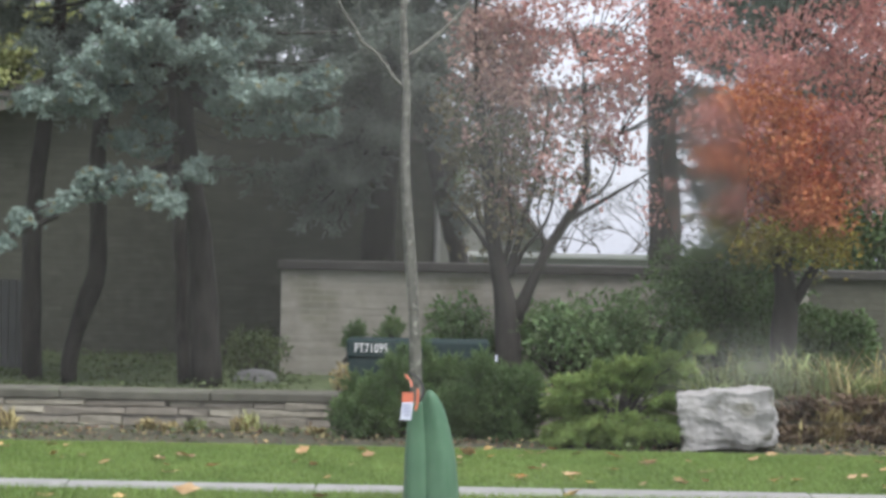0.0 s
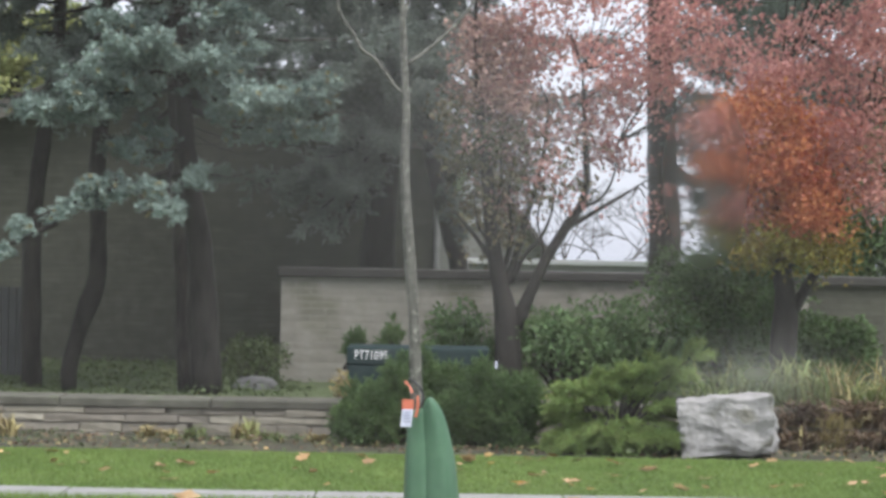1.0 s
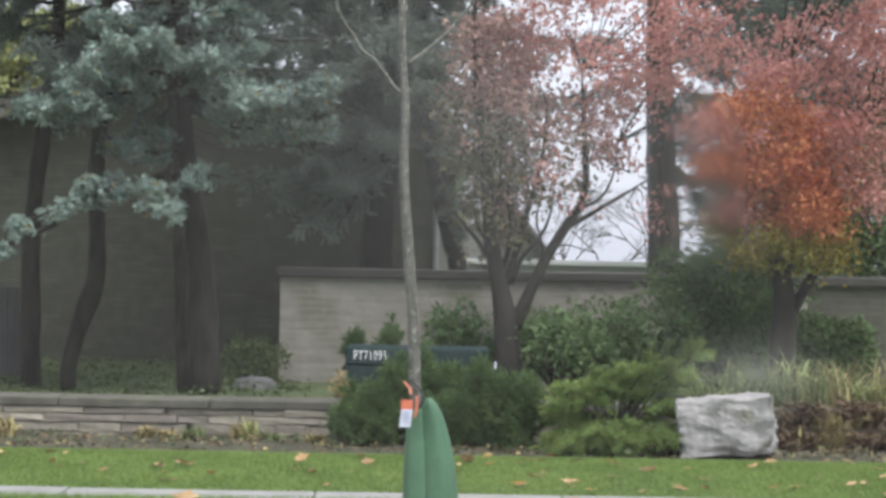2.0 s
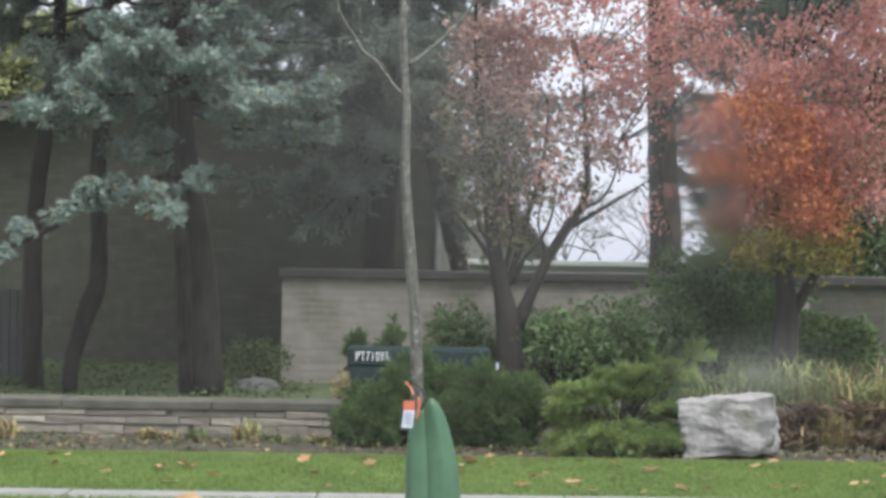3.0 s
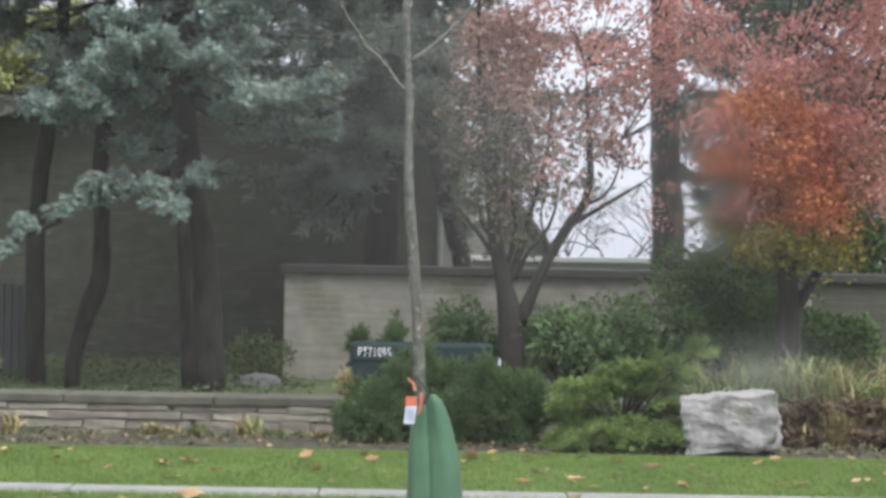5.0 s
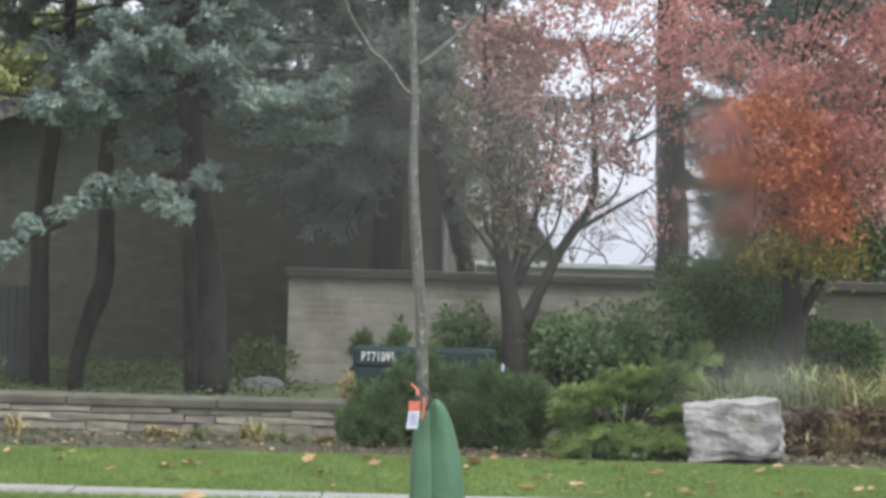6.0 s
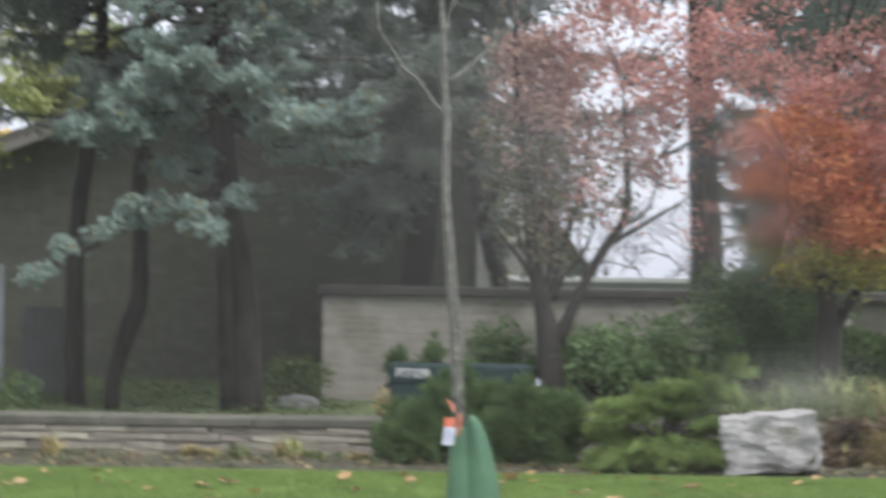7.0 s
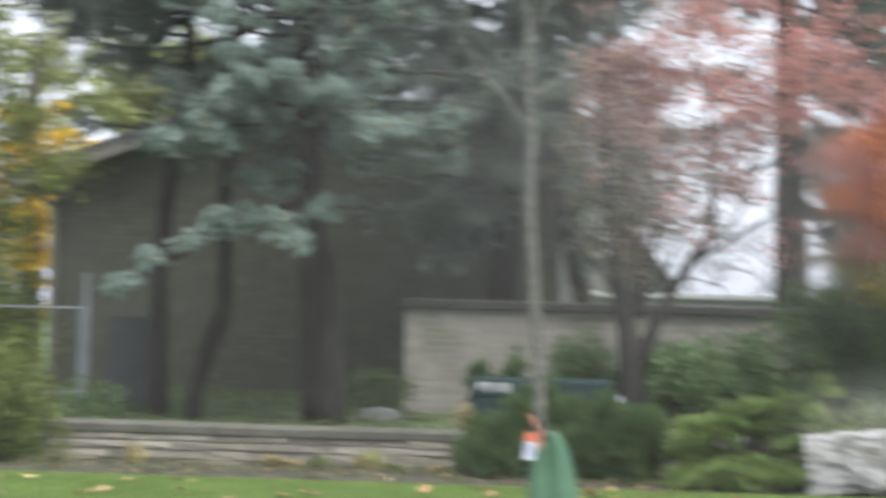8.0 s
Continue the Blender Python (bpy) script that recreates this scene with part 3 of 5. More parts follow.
for i in range(7):
    x = -4.42 + i * 0.075
    part("board", boxed((x - q.x, 0.0, 0.02), (x + 0.068 - q.x, 0.025, 0.86), 0.004), M_DARKPANEL, gate)
pole("gate_rail", (-4.45, 19.06, 0.95), (-3.88, 19.06, 0.95), 0.018, M_DARKPANEL, gate)

# ---- the fogged side window of the parked vehicle from which the street is seen ----
def misted_glass():
    """Clear glass under a film of road dirt and mist: it lets most light straight through and catches some daylight,
    more where the mist is thick and in an oval put in for sky glow; one greasy smear blurs what lies behind it."""
    m = bpy.data.materials.new("misted_glass")
    m.use_nodes = True
    n, l = m.node_tree.nodes, m.node_tree.links
    n.remove(n["Principled BSDF"])
    geo = n.new("ShaderNodeNewGeometry")

    def number(op, a, b, c=None):
        q = n.new("ShaderNodeMath")
        q.operation, q.use_clamp = op, op in ("MAXIMUM", "MULTIPLY_ADD")
        for slot, v in zip(q.inputs, (a, b, c)):
            if v is None:
                continue
            if isinstance(v, (int, float)):
                slot.default_value = v
            else:
                l.new(v, slot)
        return q.outputs[0]

    def smear(x, z, rx, rz):
        """A soft-edged oval on the pane."""
        mp = n.new("ShaderNodeMapping")
        mp.vector_type = "TEXTURE"
        mp.inputs["Location"].default_value, mp.inputs["Scale"].default_value = (x, PANE_Y, z), (rx, 1.0, rz)
        l.new(geo.outputs["Position"], mp.inputs["Vector"])
        g = n.new("ShaderNodeTexGradient")
        g.gradient_type = "QUADRATIC_SPHERE"
        l.new(mp.outputs[0], g.inputs[0])
        return g.outputs["Fac"]

    cloud = n.new("ShaderNodeTexNoise")
    cloud.inputs["Scale"].default_value, cloud.inputs["Detail"].default_value = 22.0, 3.0
    l.new(geo.outputs["Position"], cloud.inputs["Vector"])
    patch = number("MULTIPLY_ADD", cloud.outputs[0], 0.05, FILM - 0.025)
    dust_glow = number("MULTIPLY_ADD", smear(0.071, 1.473, 0.03, 0.014), 0.3, patch)
    # Wide oval of mist that also stands in for bloom round the bright sky.
    dust_glow = number("MULTIPLY_ADD", smear(0.016, 1.527, 0.115, 0.062), 0.18, dust_glow)
    dust_glow = number("MULTIPLY_ADD", smear(0.03, 1.445, 0.12, 0.012), 0.03, dust_glow)
    greasy = number("MULTIPLY_ADD", smear(0.059, 1.516, 0.021, 0.046), 0.6, 0.0)
    clear, spread = n.new("ShaderNodeBsdfTransparent"), n.new("ShaderNodeBsdfRefraction")
    clear.inputs["Color"].default_value = (0.97, 0.98, 0.97, 1)
    spread.inputs["IOR"].default_value, spread.inputs["Roughness"].default_value = 1.016, 0.34
    film = n.new("ShaderNodeBsdfTranslucent")
    film.inputs["Color"].default_value = (0.84, 0.82, 0.73, 1)

    def mixed(fac, a, b):
        q = n.new("ShaderNodeMixShader")
        if isinstance(fac, float):
            q.inputs[0].default_value = fac
        else:
            l.new(fac, q.inputs[0])
        l.new(a, q.inputs[1]), l.new(b, q.inputs[2])
        return q.outputs[0]

    body = mixed(greasy, clear.outputs[0], spread.outputs[0])
    body = mixed(dust_glow, body, film.outputs[0])
    l.new(body, n["Material Output"].inputs["Surface"])
    return m


PANE_Y, FILM = 0.45, 0.045
M_PANE = misted_glass()
M_PAINT = material("grey_car_paint", (0.1, 0.105, 0.11), (0.12, 0.125, 0.13), 3, 0.35, 0.02)
M_RUBBER = material("black_rubber", (0.015, 0.015, 0.015), (0.03, 0.03, 0.03), 9, 0.7, 0.1)
van = thing("vehicle_door", (0.0, PANE_Y, -0.12), "side door of a parked vehicle with a misted, smeared window", "vehicle door")
bm = bmesh.new()
bmesh.ops.create_grid(bm, x_segments=1, y_segments=1, size=0.5, matrix=Matrix.Translation((0, 0, 1.63)) @ Matrix.Rotation(math.pi / 2, 4, "X") @ Matrix.Diagonal((1.0, 0.56, 1, 1)))
part("window_pane", bm, M_PANE, van, "misted and smeared window glass")
for lo, hi in (((-0.53, -0.02, 1.33), (0.53, 0.02, 1.355)), ((-0.53, -0.02, 1.905), (0.53, 0.02, 1.93)), ((-0.53, -0.02, 1.355), (-0.495, 0.02, 1.905)), ((0.495, -0.02, 1.355), (0.53, 0.02, 1.905))):
    part("window_seal", boxed(lo, hi, 0.006), M_RUBBER, van, "black rubber seal")
part("door_panel", boxed((-0.56, -0.06, 0.3), (0.56, 0.05, 1.33), 0.03), M_PAINT, van, "grey painted door skin")
part("door_frame", boxed((-0.56, -0.035, 1.93), (0.56, 0.035, 2.0), 0.015), M_PAINT, van)
part("rocker_sill", boxed((-0.56, -0.07, 0.0), (0.56, 0.06, 0.296), 0.03), M_RUBBER, van, "black sill down to the road")
part("handle", boxed((0.3, 0.05, 1.12), (0.46, 0.08, 1.15), 0.01), M_RUBBER, van, "black door handle")

# ---- padmount cabinet in the bed ----
cabinet = thing("utility_cabinet", (-0.2, 17.2, 0.15), "dark green metal utility cabinet with white lettering among shrubs", "utility box")
part("body", boxed((-0.592, -0.46, -0.08), (0.592, 0.03, 0.36), 0.015), M_BOX, cabinet)
bm = boxed((-0.6, -0.47, 0.36), (0.6, 0.05, 0.512), 0.018)
part("lid", bm, M_BOX, cabinet, "flat dark green lid")
part("door_seam", boxed((-0.012, -0.456, 0.02), (0.012, -0.45, 0.42)), M_STRAP, cabinet)
part("latch", boxed((0.1, -0.48, 0.2), (0.16, -0.45, 0.32), 0.008), M_STEEL, cabinet, "steel latch")
GLYPHS = "PT71095"
curve = bpy.data.curves.new("lettering", "FONT")
curve.body, curve.size, curve.extrude = GLYPHS, 0.098, 0.002
curve.space_character = 1.12
letter = new("lettering", curve)
bpy.context.view_layer.update()
mesh = bpy.data.meshes.new_from_object(letter.evaluated_get(bpy.context.evaluated_depsgraph_get()))
bpy.data.objects.remove(letter)
xs = [v.co.x for v in mesh.vertices]
k = 0.272 / (max(xs) - min(xs))
for v in mesh.vertices:
    v.co = Vector(((v.co.x - min(xs)) * k, -v.co.z - 0.004, v.co.y * 1.12))
letter = link_mesh("lettering", mesh, M_LETTER, cabinet, "white stencilled lettering")
letter.location = (-0.528, -0.47, 0.408)

marker = thing("marker_stake", (0.42, 15.4, 0.41), "thin stake with a small white marker among the shrubs", "marker")
part("stake", boxed((-0.003, -0.003, -0.42), (0.003, 0.003, 0.2), 0.001), M_BARK, marker)
part("flag", boxed((-0.009, -0.012, 0.17), (0.009, -0.006, 0.225), 0.003), M_TAG, marker, "small white plastic flag")

# ---- boulders ----
def boulder(name, label, place, size, mat, seed, rough=0.1, flat=0.7):
    bm = bmesh.new()
    bmesh.ops.create_cube(bm, size=2.0)
    bmesh.ops.subdivide_edges(bm, edges=bm.edges[:], cuts=14, use_grid_fill=True)
    for v in bm.verts:
        p = v.co.normalized().lerp(v.co, flat)
        s = Vector((seed, seed * 2, 0))
        n = noise.fractal(p * 1.3 + s, 1.0, 2.0, 4) * rough * 1.6
        ridge = -abs(noise.noise(Vector((p.x * 1.6, p.y * 1.6, p.z * 1.8)) + s * 1.7)) * rough * 1.7
        p = p * (1 + n + ridge + 0.05)
        v.co = Vector((p.x * size[0], p.y * size[1], max(p.z, -0.98) * size[2]))
    ob = part(name, bm, mat, None, smooth=False)
    ob.location = place
    return tagged(ob, label, "rock")


stone = boulder("boulder", "pale angular limestone boulder at the lawn's edge", (2.17, 15.12, 0.2), (0.35, 0.27, 0.22), M_BOULDER, 3.1, 0.075, 0.8)
stone.rotation_euler = (0, -0.07, -0.2)
boulder("grey_stone", "low rounded grey stone beside the house wall", (-1.76, 19, 0.11), (0.22, 0.2, 0.14), M_ROCK, 7.7, 0.06, 0.2)

# ---- the staked sapling with its watering bag ----
sapling = thing("sapling", (-0.11, 10.4, 0.05), "young bare street tree with pale flecked bark", "tree")


def limb(name, pts, radii, parent, mat, seg=10, n=16, wob=0.25):
    bm = bmesh.new()
    q = parent.matrix_world.translation
    line = smooth_line(pts, n)
    tube(bm, [p - q for p in line], np.interp(np.linspace(0, 1, n), np.linspace(0, 1, len(radii)), radii), seg, wob)
    return part(name, bm, mat, parent, smooth=True)


limb("trunk", [(-0.11, 10.4, 0.02), (-0.13, 10.4, 0.67), (-0.15, 10.4, 1.14), (-0.18, 10.4, 1.52), (-0.21, 10.4, 1.90), (-0.21, 10.4, 2.25), (-0.23, 10.4, 2.61), (-0.25, 10.4, 3.02), (-0.27, 10.4, 3.43)], [0.033, 0.031, 0.03, 0.029, 0.027, 0.024, 0.02, 0.016, 0.012, 0.008], sapling, M_SAPBARK, 12, 40)
limb("branch", [(-0.22, 10.4, 2.30), (-0.27, 10.4, 2.34), (-0.32, 10.39, 2.41), (-0.38, 10.38, 2.48), (-0.44, 10.37, 2.52), (-0.48, 10.36, 2.59), (-0.55, 10.33, 2.69), (-0.57, 10.3, 2.76), (-0.58, 10.3, 2.94)], [0.01, 0.0095, 0.009, 0.0095, 0.011, 0.0085, 0.0085, 0.008, 0.005], sapling, M_SAPBARK, 10, 30)
limb("branch", [(-0.20, 10.4, 2.46), (-0.12, 10.42, 2.52), (-0.02, 10.45, 2.61), (0.07, 10.48, 2.71), (0.13, 10.5, 2.79), (0.20, 10.5, 2.95)], [0.011, 0.01, 0.0095, 0.0085, 0.008, 0.005], sapling, M_SAPBARK, 10, 24)
limb("branch", [(-0.23, 10.4, 2.67), (-0.19, 10.42, 2.85), (-0.07, 10.45, 3.06)], [0.01, 0.008, 0.005], sapling, M_SAPBARK)
limb("branch", [(-0.25, 10.4, 2.96), (-0.34, 10.42, 3.11), (-0.40, 10.45, 3.29)], [0.01, 0.007, 0.004], sapling, M_SAPBARK)

bag = thing("watering_bag", (-0.06, 10.4, 0.03), "green slow-release tree watering bag zipped round a trunk", "watering bag")


def bag_lobe(cx0, cx1, w0, w1, z1, depth, seed, yoff):
    """One bulging half of the bag: flattened rings from the foot up to a gathered top."""
    bm = bmesh.new()
    rings, N = [], 28
    for i in range(23):
        t = i / 22
        cx = cx0 + (cx1 - cx0) * t ** 2.2
        w = (w0 + (w1 - w0) * t ** 2.0) * (1 if t < 0.8 else math.sqrt(max(0.0, 1 - ((t - 0.8) / 0.205) ** 2)) * 0.85 + 0.15)
        ring = []
        for k in range(N):
            a = 2 * math.pi * k / N
            fold = 1 + 0.05 * noise.noise(Vector((math.cos(a) * 2, math.sin(a) * 2, t * 3 + seed))) + 0.03 * math.sin(5 * a + t * 3)
            ring.append(bm.verts.new((cx + w * fold * math.cos(a), yoff + depth * (1 - 0.45 * t) * fold * math.sin(a), z1 * t)))
        rings.append(ring)
    for r0, r1 in zip(rings, rings[1:]):
        for k in range(N):
            bm.faces.new((r0[k], r0[(k + 1) % N], r1[(k + 1) % N], r1[k]))
    bm.faces.new(rings[0][::-1]), bm.faces.new(rings[-1])
    return bm


part("panel", bag_lobe(-0.04, -0.05, 0.09, 0.06, 0.64, 0.11, 1.0, 0.0), M_BAG, bag, "flat green bag panel", smooth=True)
part("panel", bag_lobe(0.066, 0.002, 0.1, 0.05, 0.69, 0.12, 5.0, -0.015), M_BAG, bag, "bulging green bag panel", smooth=True)
limb("strap", [(-0.17, 10.36, 0.82), (-0.12, 10.32, 0.79), (-0.09, 10.3, 0.73), (-0.11, 10.29, 0.67)], [0.006, 0.006, 0.006, 0.005], bag, M_STRAP, 6, 10, 0)


def ribbon(name, pts, width, mat, parent, label=""):
    """A thin strip of tape with thickness."""
    q = parent.matrix_world.translation
    bm = bmesh.new()
    line = smooth_line(pts, 8)
    rows = []
    for p in line:
        p = p - q
        rows.append([bm.verts.new(p + Vector((sx * width / 2, sy * 0.0015, 0))) for sx, sy in ((-1, -1), (1, -1), (1, 1), (-1, 1))])
    for r0, r1 in zip(rows, rows[1:]):
        for k in range(4):
            bm.faces.new((r0[k], r0[(k + 1) % 4], r1[(k + 1) % 4], r1[k]))
    bm.faces.new(rows[0][::-1]), bm.faces.new(rows[-1])
    return part(name, bm, mat, parent, label)


ribbon("ribbon", [(-0.19, 10.33, 0.81), (-0.16, 10.3, 0.78), (-0.15, 10.28, 0.75)], 0.009, M_ORANGETAPE, bag, "orange tape")
ribbon("ribbon", [(-0.12, 10.27, 0.74), (-0.12, 10.265, 0.68), (-0.13, 10.265, 0.63)], 0.013, M_ORANGETAPE, bag, "orange tape")
ribbon("tag_header", [(-0.17, 10.262, 0.72), (-0.17, 10.26, 0.67)], 0.058, M_ORANGETAPE, bag, "orange tag header")
ribbon("tag", [(-0.17, 10.26, 0.67), (-0.18, 10.258, 0.58)], 0.056, M_TAG, bag, "pale printed tag")
for k in range(4):
    ribbon("print_line", [(-0.172, 10.2545, 0.66 - 0.017 * k), (-0.173, 10.2545, 0.654 - 0.017 * k)], 0.036, M_PRINT, bag)

# ---- spruces ----
rng = np.random.default_rng(11)
T_A = [(-2.15, 18.2, 0.11), (-2.18, 18.2, 0.83), (-2.22, 18.2, 1.50), (-2.31, 18.2, 2.01), (-2.39, 18.2, 2.68), (-2.44, 18.2, 3.50), (-2.49, 18.2, 4.53), (-2.55, 18.2, 7.31)]
front_boughs = ([((-2.31, 18.2, 2.17), (-1.96, 18.9, 2.35), 0.04, 0, 0), ((-2.32, 18.2, 2.22), (-1.70, 19, 2.15), 0.08, 0, 0), ((-2.33, 18.2, 2.42), (-1.85, 18.8, 2.52), 0.05, 0, 0), ((-2.31, 18.2, 2.06), (-2.03, 18.6, 1.95), 0.06, 0, 0), ((-2.32, 18.2, 2.32), (-2.93, 18.9, 2.38), 0.05, 0, 0),
    ((-2.29, 18.2, 1.96), (-2.61, 18.6, 1.91), 0.03, 0, 0), ((-2.34, 18.2, 2.53), (-1.56, 19.2, 2.33), 0.1, 0, 0), ((-2.35, 18.2, 2.58), (-1.24, 19.2, 2.50), 0.1, 0, 0),
    ((-2.35, 18.2, 2.17), (-3.06, 17.0, 1.89), 0.03, 0.2, 190), ((-2.45, 17.8, 2.15), (-3.3, 16.9, 1.66), -0.04, 0.2, 165)] +
        [((-2.85, 17.2, 1.97), (-3.65, 16.8, 1.48), -0.05, 0.18, 130),
    ((-3.27, 16.9, 1.66), (-3.91, 16.7, 1.23), -0.03, 0.2, 100), ((-2.48, 18.0, 2.21), (-2.33, 16.9, 1.65), -0.05, 0.2, 150), ((-2.6, 17.8, 2.1), (-2.53, 16.9, 1.8), -0.03, 0.1, 120),
    ((-2.32, 18.2, 2.11), (-2.07, 17.0, 1.99), -0.02, 0.09, 110), ((-2.35, 18.2, 2.37), (-2.86, 17.4, 2.25), 0.02, 0.14, 170), ((-2.36, 18.2, 2.42), (-2.6, 17.6, 2.44), 0.02, 0.14, 110),
    ((-2.41, 18.2, 2.94), (-3.58, 16.9, 2.51), 0.02, 0.16, 520), ((-2.41, 18.2, 2.94), (-3.23, 16.8, 2.64), 0.0, 0.2, 460), ((-2.41, 18.2, 3.09), (-3.04, 16.8, 2.88), 0.02, 0.24, 460)] +
        [((-2.41, 18.2, 3.17), (-2.79, 16.7, 3.07), 0.0, 0.24, 430), ((-2.41, 18.2, 3.22), (-2.47, 16.8, 3.11), 0.0, 0.22, 330), ((-2.41, 18.2, 3.14), (-2.0, 16.8, 3.01), 0.0, 0.2, 330),
    ((-2.41, 18.2, 2.94), (-0.89, 16.7, 2.81), 0.08, 0.2, 620), ((-2.36, 18.2, 2.89), (-1.03, 16.7, 2.65), 0.06, 0.2, 480), ((-2.36, 18.2, 2.86), (-1.51, 16.7, 2.67), 0.05, 0.18, 330),
    ((-2.39, 18.2, 3.09), (-1.63, 17.2, 3.14), 0.03, 0.2, 260), ((-2.34, 18.2, 2.73), (-0.99, 17.2, 2.4), 0.05, 0.16, 260), ((-2.34, 18.2, 2.73), (-1.4, 17.2, 2.41), 0.05, 0.16, 170),
    ((-2.39, 18.2, 2.99), (-1.78, 17.0, 2.85), 0.03, 0.16, 200)] +
        [((-2.42, 18.2, 3.61), (-2.94, 17.0, 3.36), 0.05, 0.25, 260), ((-2.42, 18.2, 3.71), (-1.79, 17.0, 3.43), 0.05, 0.25, 230),
    ((-2.42, 18.2, 3.92), (-3.22, 16.9, 3.68), 0.05, 0.3, 200), ((-2.43, 18.2, 4.02), (-1.4, 16.9, 3.85), 0.05, 0.3, 150), ((-2.43, 18.2, 4.02), (-3.77, 17, 3.97), 0.05, 0.3, 330),
    ((-2.43, 18.2, 4.02), (-2.33, 16.7, 3.86), 0.05, 0.3, 150)])
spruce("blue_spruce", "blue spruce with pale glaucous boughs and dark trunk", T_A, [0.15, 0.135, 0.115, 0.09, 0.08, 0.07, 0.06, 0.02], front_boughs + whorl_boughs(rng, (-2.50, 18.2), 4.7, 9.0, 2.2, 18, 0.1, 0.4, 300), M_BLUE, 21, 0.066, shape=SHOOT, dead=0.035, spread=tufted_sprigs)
T_A2 = [(-2.36, 18.6, 0.08), (-2.39, 18.6, 0.81), (-2.43, 18.6, 1.49), (-2.48, 18.7, 2.18), (-2.61, 18.8, 3.25), (-2.71, 18.9, 4.86), (-2.76, 18.9, 6.99)]
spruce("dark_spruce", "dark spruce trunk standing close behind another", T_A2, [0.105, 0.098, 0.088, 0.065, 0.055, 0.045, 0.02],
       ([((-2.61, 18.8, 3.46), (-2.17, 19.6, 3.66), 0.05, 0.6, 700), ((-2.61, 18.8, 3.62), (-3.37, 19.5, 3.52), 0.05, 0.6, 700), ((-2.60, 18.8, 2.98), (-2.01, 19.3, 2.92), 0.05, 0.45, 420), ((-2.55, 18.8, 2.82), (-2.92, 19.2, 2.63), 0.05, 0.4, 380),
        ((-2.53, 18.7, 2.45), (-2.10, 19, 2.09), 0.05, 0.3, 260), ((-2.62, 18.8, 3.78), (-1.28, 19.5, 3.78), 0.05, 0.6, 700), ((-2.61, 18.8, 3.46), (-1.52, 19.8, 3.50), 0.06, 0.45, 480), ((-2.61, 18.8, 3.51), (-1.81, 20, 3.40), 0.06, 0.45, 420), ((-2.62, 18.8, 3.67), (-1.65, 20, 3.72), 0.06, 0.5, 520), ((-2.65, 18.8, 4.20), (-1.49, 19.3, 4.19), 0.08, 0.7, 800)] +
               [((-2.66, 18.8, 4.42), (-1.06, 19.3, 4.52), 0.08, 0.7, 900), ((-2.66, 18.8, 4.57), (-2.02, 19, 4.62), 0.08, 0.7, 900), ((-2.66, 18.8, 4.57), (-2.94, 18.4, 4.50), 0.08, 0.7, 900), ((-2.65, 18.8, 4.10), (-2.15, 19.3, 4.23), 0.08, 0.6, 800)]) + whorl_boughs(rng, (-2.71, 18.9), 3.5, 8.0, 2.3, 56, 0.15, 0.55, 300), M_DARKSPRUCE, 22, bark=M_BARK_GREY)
T_B = [(-3.42, 18.3, 0.13), (-3.41, 18.3, 0.39), (-3.27, 18.3, 0.86), (-3.17, 18.3, 1.17), (-3.17, 18.3, 1.64), (-3.20, 18.4, 2.21), (-3.18, 18.5, 2.84), (-3.17, 18.6, 3.74), (-3.20, 18.7, 5.87)]
spruce("dark_spruce", "slender spruce with a bent trunk", T_B, [0.075, 0.075, 0.085, 0.085, 0.08, 0.075, 0.07, 0.055, 0.015],
       [((-3.16, 18.5, 2.95), (-3.40, 18, 2.65), 0.0, 0.4, 350), ((-3.17, 18.5, 3.42), (-3.72, 18, 3.20), 0.05, 0.5, 420), ((-3.19, 18.4, 2.52), (-2.84, 18, 2.30), 0.0, 0.3, 260), ((-3.15, 18.5, 3.63), (-2.73, 18.9, 3.57), 0.05, 0.5, 500)] + whorl_boughs(rng, (-3.18, 18.6), 3.0, 7.5, 2.0, 40, 0.15, 0.5, 280), M_DARKSPRUCE, 23)
T_C = [(-3.82, 18.6, 0.05), (-3.83, 18.6, 0.57), (-3.83, 18.6, 1.21), (-3.83, 18.7, 1.94), (-3.77, 18.8, 2.59), (-3.70, 18.9, 3.24), (-3.68, 19, 4.00), (-3.72, 19.1, 5.95)]
